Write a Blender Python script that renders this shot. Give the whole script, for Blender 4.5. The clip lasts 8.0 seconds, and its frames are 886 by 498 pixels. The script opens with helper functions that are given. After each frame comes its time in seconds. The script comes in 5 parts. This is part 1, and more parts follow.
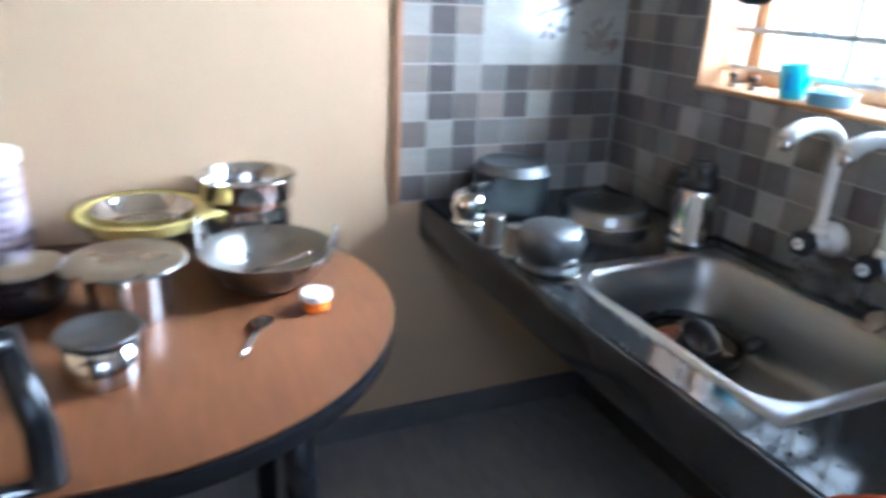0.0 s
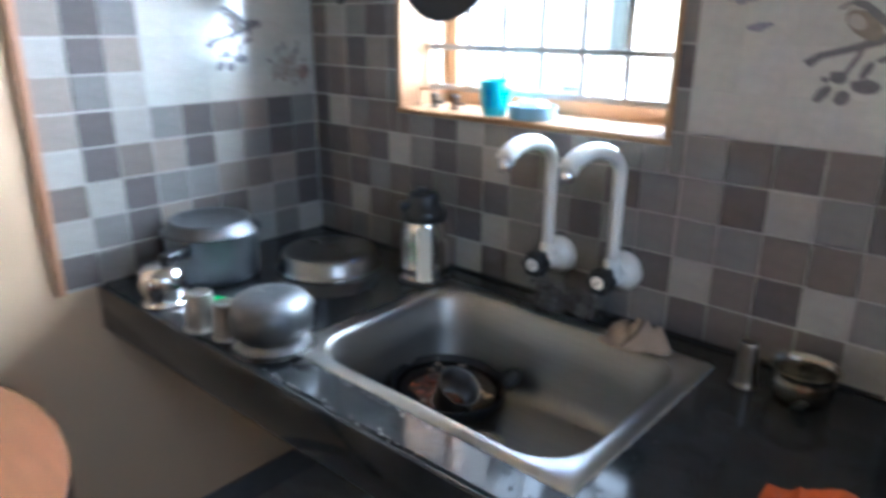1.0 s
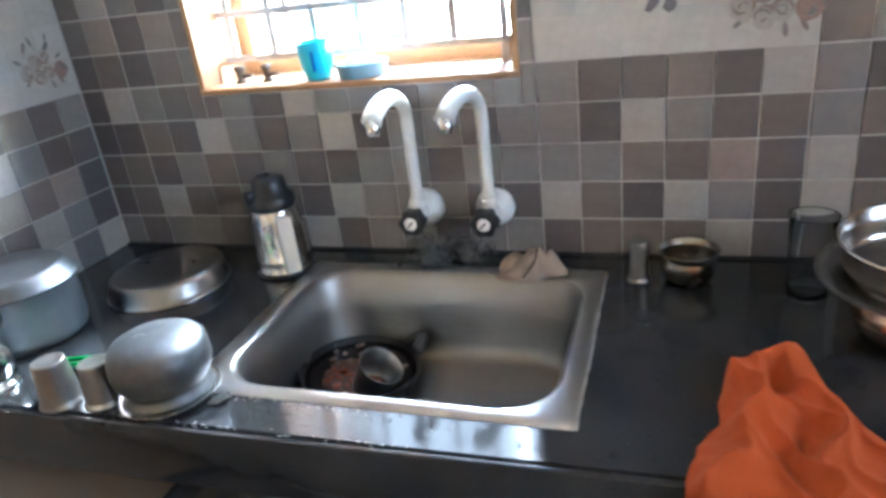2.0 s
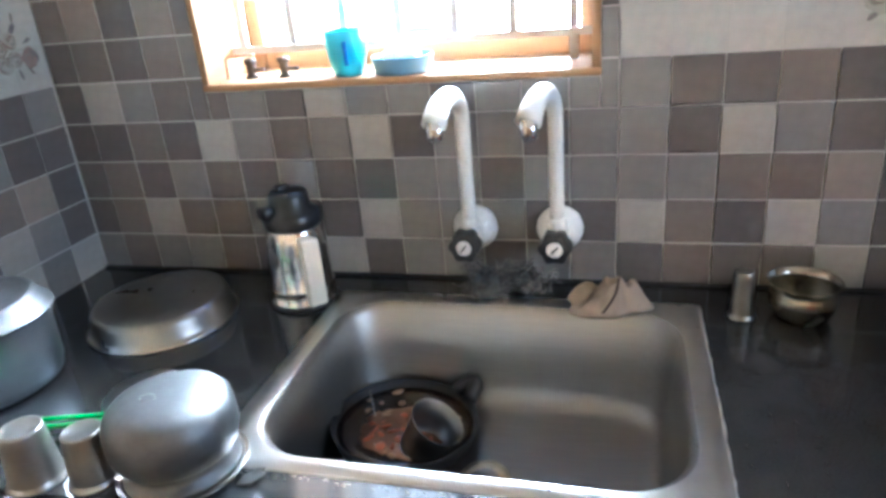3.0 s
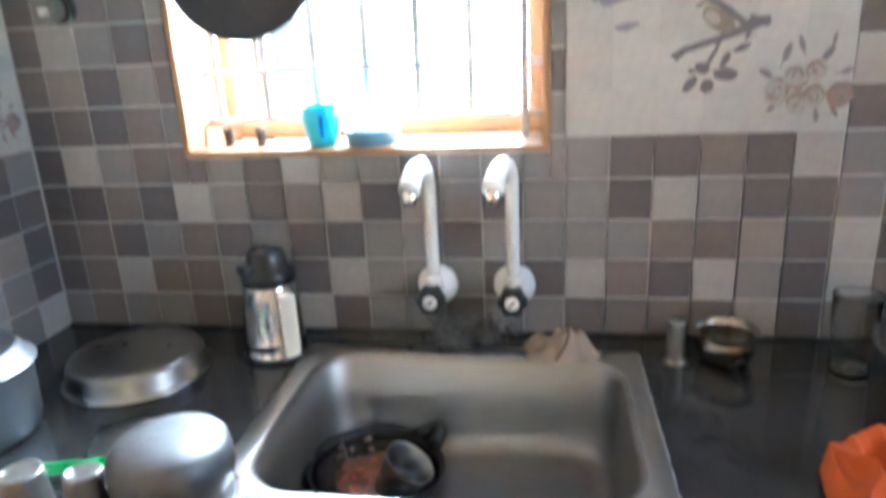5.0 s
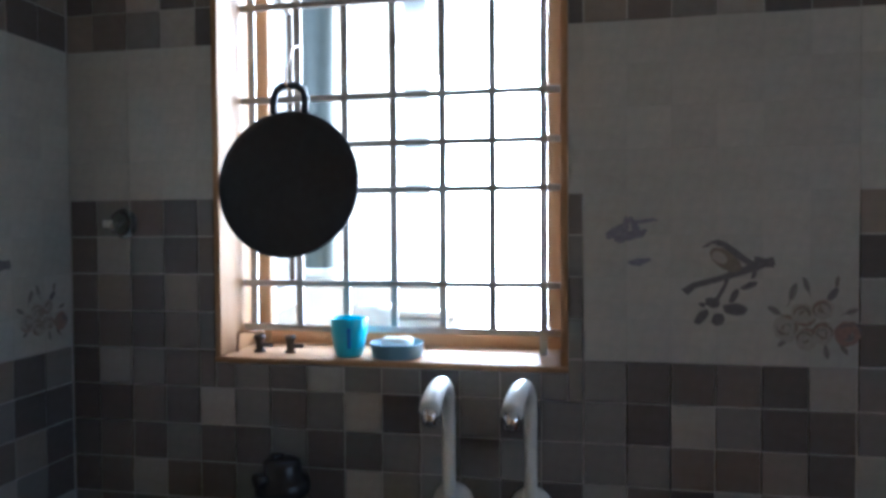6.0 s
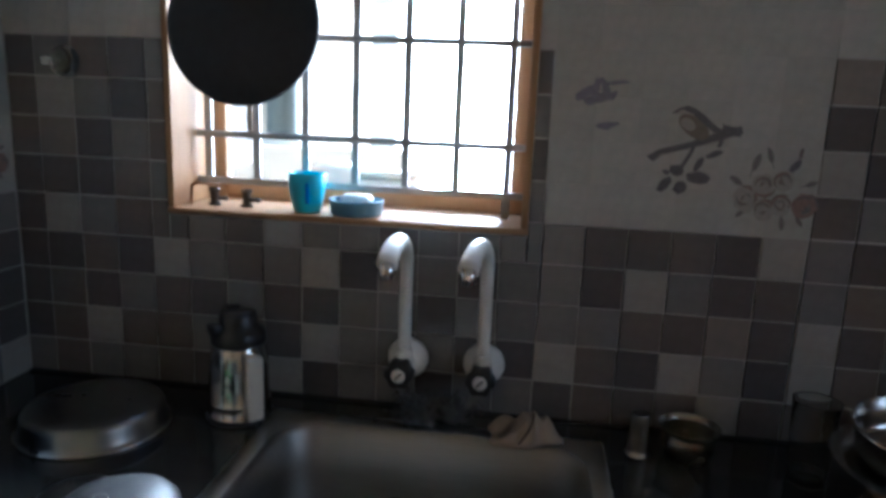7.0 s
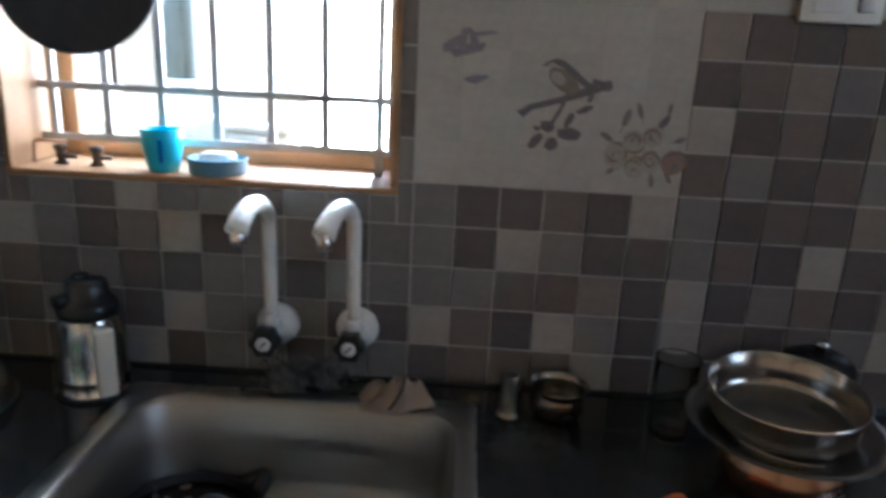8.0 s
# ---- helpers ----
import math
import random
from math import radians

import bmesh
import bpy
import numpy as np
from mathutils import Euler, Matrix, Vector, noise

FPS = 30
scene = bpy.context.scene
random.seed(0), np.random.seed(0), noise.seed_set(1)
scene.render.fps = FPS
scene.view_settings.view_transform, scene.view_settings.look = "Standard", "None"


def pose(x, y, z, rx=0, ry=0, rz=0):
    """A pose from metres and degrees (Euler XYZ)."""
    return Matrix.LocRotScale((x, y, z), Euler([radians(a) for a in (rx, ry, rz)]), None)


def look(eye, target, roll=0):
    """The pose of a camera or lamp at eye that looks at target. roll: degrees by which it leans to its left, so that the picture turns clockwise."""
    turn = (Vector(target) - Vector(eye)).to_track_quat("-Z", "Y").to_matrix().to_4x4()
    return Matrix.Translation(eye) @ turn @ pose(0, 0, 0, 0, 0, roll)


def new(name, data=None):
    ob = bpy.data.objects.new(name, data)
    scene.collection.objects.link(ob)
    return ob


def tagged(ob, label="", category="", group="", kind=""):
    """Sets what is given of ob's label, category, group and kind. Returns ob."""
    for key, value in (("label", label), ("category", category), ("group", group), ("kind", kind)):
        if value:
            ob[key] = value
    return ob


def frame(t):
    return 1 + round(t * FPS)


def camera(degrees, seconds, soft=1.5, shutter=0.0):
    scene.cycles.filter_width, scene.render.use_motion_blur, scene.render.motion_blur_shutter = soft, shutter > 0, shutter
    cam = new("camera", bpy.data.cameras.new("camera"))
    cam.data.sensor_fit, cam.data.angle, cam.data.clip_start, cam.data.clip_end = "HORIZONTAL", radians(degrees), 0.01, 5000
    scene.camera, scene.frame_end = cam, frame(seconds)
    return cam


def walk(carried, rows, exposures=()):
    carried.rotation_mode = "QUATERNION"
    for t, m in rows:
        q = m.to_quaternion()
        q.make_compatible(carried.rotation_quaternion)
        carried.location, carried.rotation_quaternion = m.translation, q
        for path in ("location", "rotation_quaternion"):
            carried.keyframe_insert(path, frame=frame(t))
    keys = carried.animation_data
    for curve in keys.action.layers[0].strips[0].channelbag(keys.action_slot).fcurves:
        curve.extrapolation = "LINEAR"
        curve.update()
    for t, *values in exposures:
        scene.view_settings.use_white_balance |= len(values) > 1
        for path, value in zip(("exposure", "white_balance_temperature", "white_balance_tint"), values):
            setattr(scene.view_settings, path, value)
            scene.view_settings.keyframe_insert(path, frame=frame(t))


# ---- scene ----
cam = camera(66.4, 8.0, soft=3.4, shutter=0.5)
PATH = [
    (0, (1.577, -1.312, 1.424), (-0.13, -0.555, 0.705), 2.7),
    (0.2, (1.519, -1.27, 1.409), (-0.104, -0.338, 0.703), 2.7),
    (0.5, (1.469, -1.21, 1.43), (-0.031, -0.076, 0.749), 2.3),
    (0.7, (1.42, -1.198, 1.428), (-0.018, 0.047, 0.808), 1.6),
    (1, (1.375, -1.158, 1.416), (0.106, 0.251, 0.782), 0.3),
    (1.2, (1.309, -1.171, 1.393), (0.244, 0.386, 0.728), 0.6),
    (1.5, (1.231, -1.215, 1.425), (0.429, 0.438, 0.636), -5.3),
    (1.7, (1.197, -1.235, 1.439), (0.524, 0.47, 0.638), -7.8),
    (2.8, (0.942, -1.115, 1.387), (0.381, 0.646, 0.624), -5.2),
    (3, (0.909, -1.08, 1.384), (0.399, 0.694, 0.614), -5.1),
    (3.5, (0.882, -1.064, 1.384), (0.413, 0.68, 0.525), -4.6),
    (4, (0.887, -1.105, 1.397), (0.523, 0.635, 0.481), -5.5),
    (4.5, (0.875, -1.165, 1.413), (0.509, 0.608, 0.563), -4.5),
    (5, (0.87, -1.2, 1.409), (0.563, 0.684, 0.813), -2.7),
    (5.2, (0.865, -1.219, 1.412), (0.541, 0.712, 1.007), -2.5),
    (6.3, (0.876, -1.237, 1.481), (0.512, 0.729, 1.435), 0.0),
    (6.5, (0.878, -1.231, 1.477), (0.538, 0.738, 1.378), 0.3),
    (7, (0.876, -1.213, 1.429), (0.627, 0.73, 1.023), 2.4),
    (7.5, (0.912, -1.194, 1.438), (0.754, 0.747, 0.983), 3.0),
    (8, (0.988, -1.147, 1.448), (0.935, 0.775, 0.896), 2.9),
]
EXPOSURES = [(0, 2.75, 4500, 3), (1.0, 2.8, 4550, 3), (1.7, 3.3, 4650, 3), (2.8, 3.65, 4700, 3), (5.0, 3.75, 4750, 3), (5.3, 3.15, 4700, 3), (6.3, 0.9, 4550, 3), (7.0, 1.1, 4600, 3), (8.0, 1.75, 4720, 3)]
walk(cam, [(t, look(eye, target, roll)) for t, eye, target, roll in PATH], EXPOSURES)

# ---- world, sun, sky light ----
world = bpy.data.worlds.new("sky")
scene.world = world
world.use_nodes = True
wn = world.node_tree
sky = wn.nodes.new("ShaderNodeTexSky")
sky.sky_type = "NISHITA"
sky.sun_disc = False
sky.sun_elevation = radians(45)
sky.sun_rotation = radians(227)
wn.links.new(sky.outputs[0], wn.nodes["Background"].inputs[0])
wn.nodes["Background"].inputs[1].default_value = 0.13

sun = new("sun", bpy.data.lights.new("sun", "SUN"))
sun.data.energy, sun.data.angle, sun.data.color = 3.0, radians(0.6), (1.0, 0.95, 0.86)
sun.matrix_world = look((-6.0, -3.0, 9.0), (0.5, 3.0, 0.0))

sky_lamp = new("window_daylight", bpy.data.lights.new("window_daylight", "AREA"))
sky_lamp.data.shape, sky_lamp.data.size, sky_lamp.data.size_y = "RECTANGLE", 1.8, 2.1
sky_lamp.data.energy, sky_lamp.data.color = 5.0, (1.0, 0.97, 0.94)
sky_lamp.matrix_world = look((0.70, 1.35, 2.02), (0.80, -0.6, 1.55))

# warm fill lamp, added in an opening that stays out of view
side_lamp = new("side_fill_light", bpy.data.lights.new("side_fill_light", "AREA"))
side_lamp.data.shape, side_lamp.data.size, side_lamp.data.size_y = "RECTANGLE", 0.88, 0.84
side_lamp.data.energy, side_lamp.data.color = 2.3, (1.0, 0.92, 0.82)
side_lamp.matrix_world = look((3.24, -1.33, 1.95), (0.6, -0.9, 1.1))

# ---- sizes of the place ----
WALL = -0.138      # face of the side wall
TOP = 0.86         # worktop
FLOOR = 0.10
CELL = 0.075
FRONT = -0.592     # front of the worktop
TABLE = 0.826
EAST, SOUTH, CEIL = 3.1, -3.3, 2.85
WX0, WX1, WZ0, WZ1 = 0.186, 0.872, 1.223, 2.15   # window opening


# ---- materials ----
def material(name, colour, rough=0.5, metal=0.0, vary=0.12, grain=40.0, bump=0.05, bump_scale=200.0, coat=0.0, stain=0.0,
             stain_colour=(0.2, 0.16, 0.12), stain_scale=6.0, random_vary=0.0, stretch=(1, 1, 1), rough_vary=0.1, spec=0.5, sheen=0.0):
    m = bpy.data.materials.new(name)
    m.use_nodes = True
    nt = m.node_tree
    b = nt.nodes["Principled BSDF"]
    tc = nt.nodes.new("ShaderNodeTexCoord")
    mp = nt.nodes.new("ShaderNodeMapping")
    mp.inputs["Scale"].default_value = stretch
    nt.links.new(tc.outputs["Object"], mp.inputs[0])
    n1 = nt.nodes.new("ShaderNodeTexNoise")
    n1.inputs["Scale"].default_value, n1.inputs["Detail"].default_value = grain, 4.0
    nt.links.new(mp.outputs[0], n1.inputs["Vector"])
    info = nt.nodes.new("ShaderNodeObjectInfo")
    mix = nt.nodes.new("ShaderNodeMix")
    mix.data_type = "RGBA"
    dark = tuple(c * (1 - vary) for c in colour)
    light = tuple(min(1.0, c * (1 + vary)) for c in colour)
    mix.inputs[6].default_value, mix.inputs[7].default_value = (*dark, 1), (*light, 1)
    nt.links.new(n1.outputs[0], mix.inputs[0])
    out = mix.outputs[2]
    if random_vary:
        hsv = nt.nodes.new("ShaderNodeHueSaturation")
        rng = nt.nodes.new("ShaderNodeMapRange")
        rng.inputs[3].default_value, rng.inputs[4].default_value = 1 - random_vary, 1 + random_vary
        nt.links.new(info.outputs["Random"], rng.inputs[0])
        nt.links.new(rng.outputs[0], hsv.inputs["Value"])
        nt.links.new(out, hsv.inputs["Color"])
        out = hsv.outputs[0]
    n2 = nt.nodes.new("ShaderNodeTexNoise")
    n2.inputs["Scale"].default_value, n2.inputs["Detail"].default_value = stain_scale, 5.0
    nt.links.new(tc.outputs["Object"], n2.inputs["Vector"])
    if stain:
        ramp = nt.nodes.new("ShaderNodeMapRange")
        ramp.inputs[1].default_value, ramp.inputs[2].default_value = 0.5, 0.75
        ramp.inputs[4].default_value = stain
        nt.links.new(n2.outputs[0], ramp.inputs[0])
        sm = nt.nodes.new("ShaderNodeMix")
        sm.data_type = "RGBA"
        nt.links.new(ramp.outputs[0], sm.inputs[0])
        nt.links.new(out, sm.inputs[6])
        sm.inputs[7].default_value = (*stain_colour, 1)
        out = sm.outputs[2]
    nt.links.new(out, b.inputs["Base Color"])
    rr = nt.nodes.new("ShaderNodeMapRange")
    rr.inputs[3].default_value, rr.inputs[4].default_value = max(0.02, rough - rough_vary), min(1.0, rough + rough_vary)
    nt.links.new(n2.outputs[0], rr.inputs[0])
    nt.links.new(rr.outputs[0], b.inputs["Roughness"])
    b.inputs["Metallic"].default_value = metal
    b.inputs["Coat Weight"].default_value = coat
    b.inputs["Coat Roughness"].default_value = 0.12
    b.inputs["Specular IOR Level"].default_value = spec
    b.inputs["Sheen Weight"].default_value = sheen
    if bump:
        n3 = nt.nodes.new("ShaderNodeTexNoise")
        n3.inputs["Scale"].default_value, n3.inputs["Detail"].default_value = bump_scale, 3.0
        nt.links.new(mp.outputs[0], n3.inputs["Vector"])
        bp = nt.nodes.new("ShaderNodeBump")
        bp.inputs["Strength"].default_value, bp.inputs["Distance"].default_value = bump, 0.004
        nt.links.new(n3.outputs[0], bp.inputs["Height"])
        nt.links.new(bp.outputs[0], b.inputs["Normal"])
    return m


def glass_material(name, colour, rough=0.03, ior=1.45):
    m = bpy.data.materials.new(name)
    m.use_nodes = True
    b = m.node_tree.nodes["Principled BSDF"]
    b.inputs["Base Color"].default_value = (*colour, 1)
    b.inputs["Transmission Weight"].default_value = 1.0
    b.inputs["Roughness"].default_value, b.inputs["IOR"].default_value = rough, ior
    return m


def tile_material(name, colour, rv=0.09):
    return material(name, colour, rough=0.12, vary=0.16, grain=55, bump=0.07, bump_scale=30, random_vary=rv, stain=0.18,
                    stain_colour=tuple(c * 0.7 for c in colour), stain_scale=25, rough_vary=0.06)


M = {
    "L": tile_material("tile_light_beige", (0.33, 0.306, 0.272)),
    "G": tile_material("tile_grey", (0.195, 0.182, 0.168)),
    "B": tile_material("tile_brown", (0.162, 0.138, 0.120)),
    "T": tile_material("tile_tan", (0.245, 0.210, 0.176)),
    "D": tile_material("tile_dark", (0.118, 0.105, 0.098)),
    "C": tile_material("tile_cream", (0.44, 0.42, 0.375), 0.06),
}
GROUT = material("grout", (0.40, 0.375, 0.34), 0.7, vary=0.2, grain=90, stain=0.3, stain_colour=(0.2, 0.18, 0.16))
PRINT_BLUE = material("print_blue", (0.20, 0.195, 0.225), 0.35, vary=0.4, grain=120)
PRINT_DARK = material("print_dark", (0.13, 0.12, 0.125), 0.35, vary=0.4, grain=120)
PRINT_TAN = material("print_tan", (0.19, 0.16, 0.125), 0.35, vary=0.35, grain=120)
PRINT_ROSE = material("print_rose", (0.235, 0.16, 0.13), 0.35, vary=0.35, grain=150)
PRINT_PALE = material("print_pale", (0.325, 0.30, 0.255), 0.35, vary=0.2, grain=150)
PRINT_GREEN = material("print_green", (0.20, 0.19, 0.165), 0.35, vary=0.35, grain=150)
CREAM = material("cream_wall_paint", (0.52, 0.365, 0.218), 0.75, vary=0.05, grain=3, bump=0.15, bump_scale=60, stain=0.12,
                 stain_colour=(0.50, 0.35, 0.21), stain_scale=2.5)
WHITE_PAINT = material("ceiling_paint", (0.75, 0.72, 0.66), 0.85, vary=0.05, grain=3, bump=0.1, bump_scale=80)
REVEAL = material("reveal_paint", (0.36, 0.20, 0.085), 0.55, vary=0.14, grain=7, bump=0.15, bump_scale=40, stain=0.35,
                  stain_colour=(0.36, 0.20, 0.10), stain_scale=9, stretch=(3, 3, 0.6))
TRIM_WOOD = material("trim_wood", (0.33, 0.17, 0.085), 0.5, vary=0.3, grain=20, stretch=(8, 8, 0.6), bump=0.1)
GRANITE = material("black_granite", (0.028, 0.028, 0.028), 0.10, vary=0.5, grain=350, bump=0.02, bump_scale=20, stain=0.45,
                   stain_colour=(0.055, 0.055, 0.055), stain_scale=7, rough_vary=0.05)
FLOOR_M = material("floor_stone", (0.27, 0.255, 0.24), 0.38, vary=0.35, grain=14, bump=0.06, stain=0.4,
                   stain_colour=(0.34, 0.325, 0.31), stain_scale=4, stretch=(1, 3, 1))
# dark colour in place of the shade below the worktop
UNDERSHADE = material("undershade_sheet", (0.05, 0.046, 0.042), 0.4, vary=0.4, grain=14, bump=0.05)
SKIRT = material("skirting_tile", (0.15, 0.142, 0.135), 0.35, vary=0.3, grain=20)
STEEL = material("stainless_steel", (0.60, 0.58, 0.55), 0.17, 1.0, vary=0.05, grain=30, bump=0.012, bump_scale=30, stain=0.15,
                 stain_colour=(0.42, 0.39, 0.35), stain_scale=14, rough_vary=0.07)
# STEEL in a darker colour, put in for a dim room's reflection
STEEL_DARK = material("dimmed_steel", (0.37, 0.35, 0.325), 0.2, 1.0, vary=0.1, grain=40, bump=0.012, bump_scale=30, stain=0.3,
                      stain_colour=(0.28, 0.25, 0.22), stain_scale=9, rough_vary=0.06)
STEEL_DULL = material("worn_steel", (0.31, 0.295, 0.275), 0.3, 1.0, vary=0.12, grain=60, bump=0.03, bump_scale=60, stain=0.3,
                      stain_colour=(0.30, 0.27, 0.24), stain_scale=12, rough_vary=0.1)
# one steel in two tones: bowl darkened, rim paled for the window's reflection
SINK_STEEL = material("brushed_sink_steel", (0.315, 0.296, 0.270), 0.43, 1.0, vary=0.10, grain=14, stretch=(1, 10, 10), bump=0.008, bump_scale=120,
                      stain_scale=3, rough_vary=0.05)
SINK_RIM = material("brightened_sink_rim", (0.60, 0.59, 0.57), 0.32, 1.0, vary=0.10, grain=60, bump=0.006, bump_scale=90, stain=0.12,
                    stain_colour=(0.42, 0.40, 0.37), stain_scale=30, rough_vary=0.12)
ALU = material("aluminium", (0.135, 0.136, 0.138), 0.52, 1.0, vary=0.22, grain=70, bump=0.16, bump_scale=70, stain=0.25,
               stain_colour=(0.20, 0.20, 0.202), stain_scale=18, rough_vary=0.1)
ALU_BLUE = material("anodised_aluminium", (0.33, 0.36, 0.395), 0.42, 1.0, vary=0.1, grain=50, bump=0.03, stain=0.25,
                    stain_colour=(0.28, 0.305, 0.34), stain_scale=9)
COPPER = material("copper_bottom", (0.42, 0.26, 0.17), 0.25, 1.0, vary=0.2, grain=20, stain=0.5, stain_colour=(0.33, 0.29, 0.25), stain_scale=9)
BRASSY = material("brassy_steel", (0.33, 0.30, 0.25), 0.25, 1.0, vary=0.15, grain=30, stain=0.3)
DRAIN_M = material("scummy_drain", (0.42, 0.36, 0.26), 0.45, 0.6, vary=0.4, grain=90, bump=0.2, stain=0.5, stain_colour=(0.30, 0.22, 0.12), stain_scale=30)
STEEL_CUP = material("thin_steel", (0.30, 0.292, 0.28), 0.36, 1.0, vary=0.1, grain=50, bump=0.02, stain=0.3, stain_colour=(0.33, 0.31, 0.28), stain_scale=18)
SCRUB_CORE = material("scourer_core", (0.06, 0.057, 0.054), 0.6, 0.5, vary=0.6, grain=500, bump=1.0, bump_scale=900)
STEEL_SCRUB = material("scourer_wire", (0.30, 0.29, 0.28), 0.22, 1.0, vary=0.4, grain=300, bump=0.5, bump_scale=700)
STEEL_BROWN = material("stained_steel", (0.27, 0.255, 0.235), 0.37, 1.0, vary=0.15, grain=50, bump=0.02, bump_scale=60, stain=0.3, stain_colour=(0.16, 0.14, 0.12), stain_scale=20)
CHROME = material("chrome", (0.75, 0.75, 0.75), 0.1, 1.0, vary=0.03, bump=0)
IRON = material("black_iron", (0.022, 0.023, 0.026), 0.5, 0.25, vary=0.35, grain=50, bump=0.2, bump_scale=90, stain=0.3, stain_colour=(0.05, 0.045, 0.045))
GRILLE_M = material("grille_paint", (0.42, 0.40, 0.38), 0.5, 0.2, vary=0.25, grain=60, stain=0.35, stain_colour=(0.20, 0.11, 0.06), stain_scale=20)
PVC = material("white_plastic", (0.80, 0.79, 0.75), 0.28, vary=0.04, grain=12, bump=0.01, stain=0.12, stain_colour=(0.6, 0.56, 0.48), stain_scale=18)
BLACK_PLASTIC = material("black_plastic", (0.014, 0.014, 0.015), 0.32, vary=0.3, grain=70, bump=0.03)
BLACK_GLOSS = material("black_gloss", (0.011, 0.011, 0.013), 0.24, vary=0.3, grain=40, bump=0.01)
CREAM_PLASTIC = material("cream_plastic", (0.74, 0.70, 0.60), 0.35, vary=0.05, grain=20, bump=0.01)
GREEN_PLASTIC = material("green_plastic", (0.012, 0.34, 0.06), 0.3, vary=0.15, grain=30, bump=0.01)
BLUE_PLASTIC = material("blue_plastic", (0.09, 0.58, 0.78), 0.3, vary=0.08, grain=30, bump=0.01)
BLUE_DARK = material("deep_blue_plastic", (0.01, 0.16, 0.60), 0.3, vary=0.1, bump=0)
BLUE_GREY = material("blue_grey_plastic", (0.17, 0.32, 0.46), 0.35, vary=0.1, grain=30, bump=0.02)
CLEAR_PALE = material("pale_plastic", (0.70, 0.70, 0.65), 0.3, vary=0.1, grain=20, bump=0.02)
YELLOW_PLASTIC = material("yellow_plastic", (0.80, 0.64, 0.20), 0.35, vary=0.08, grain=20, bump=0.01)
ORANGE_CAP = material("orange_plastic", (0.85, 0.22, 0.01), 0.35, vary=0.06, grain=20, bump=0.01)
WHITE_CAP = material("white_cap", (0.80, 0.78, 0.76), 0.4, vary=0.05, bump=0.01)
ORANGE_CLOTH = material("orange_cloth", (0.47, 0.078, 0.003), 0.85, vary=0.12, grain=60, bump=0.35, bump_scale=900, sheen=0.03, stain=0.15,
                        stain_colour=(0.40, 0.055, 0.006), stain_scale=8)
RAG = material("beige_rag", (0.30, 0.235, 0.175), 0.9, vary=0.25, grain=30, bump=0.4, bump_scale=500, stain=0.4, stain_colour=(0.20, 0.15, 0.11), stain_scale=25)
RAG_STRIPE = material("rag_stripe", (0.05, 0.035, 0.03), 0.9, bump=0.2)
TABLE_WOOD = material("table_laminate", (0.145, 0.056, 0.021), 0.38, vary=0.3, grain=9, stretch=(1.0, 7, 1), bump=0.03, bump_scale=80, stain=0.3,
                      stain_colour=(0.13, 0.046, 0.02), stain_scale=5, rough_vary=0.1, spec=0.32)
PAN_BLACK = material("sooty_pan", (0.012, 0.011, 0.011), 0.62, vary=0.4, grain=50, bump=0.15, bump_scale=90)
MURK = material("murky_dishwater", (0.020, 0.013, 0.010), 0.12, vary=0.4, grain=30, bump=0.02, bump_scale=40)
FOOD = material("food_scraps", (0.135, 0.058, 0.024), 0.5, vary=0.6, grain=45, bump=0.3, bump_scale=60, stain=0.6, stain_colour=(0.035, 0.022, 0.015), stain_scale=45, coat=0.15)
TOMATO = material("tomato_bits", (0.33, 0.085, 0.030), 0.4, vary=0.5, grain=60, coat=0.15)
ONION = material("onion_bits", (0.24, 0.16, 0.10), 0.4, vary=0.4, grain=60, coat=0.15)
SEAL = material("sealant", (0.52, 0.50, 0.46), 0.8, vary=0.35, grain=120, bump=0.6, bump_scale=200, stain=0.4)
GLASS = glass_material("clear_glass", (0.93, 0.96, 0.95))
WATER = glass_material("water", (0.97, 0.98, 1.0), 0.0, 1.33)
OUT_WALL = material("outside_plaster", (0.34, 0.29, 0.22), 0.9, vary=0.1, grain=3, bump=0.2, stain=0.4, stain_colour=(0.28, 0.24, 0.19), stain_scale=2)
OUT_PALE = material("outside_pale_paint", (0.40, 0.41, 0.385), 0.85, vary=0.06, grain=4, stain=0.2, stain_colour=(0.45, 0.45, 0.42), stain_scale=3)
OUT_GREEN = material("outside_column_paint", (0.045, 0.052, 0.045), 0.7, vary=0.3, grain=12)
EARTH = material("earth", (0.30, 0.24, 0.18), 0.95, vary=0.3, grain=2, bump=0.4, bump_scale=9)
# shutter and pane colours are darkened to stand in for shade on them
SHUTTER = material("shutter_dark_brown", (0.075, 0.05, 0.032), 0.75, vary=0.12, grain=12, stain=0.3, stain_colour=(0.10, 0.07, 0.045))
SHUTTER_PANE = material("shaded_pane", (0.075, 0.060, 0.046), 0.8, vary=0.1, grain=12, stain=0.3, stain_colour=(0.11, 0.09, 0.07))
HAZE = bpy.data.materials.new("glowing_sky_backdrop")
HAZE.use_nodes = True
hz = HAZE.node_tree
hb = hz.nodes["Principled BSDF"]
hb.inputs["Base Color"].default_value = (0.1, 0.1, 0.1, 1)
hb.inputs["Emission Color"].default_value = (1.0, 0.95, 0.885, 1)
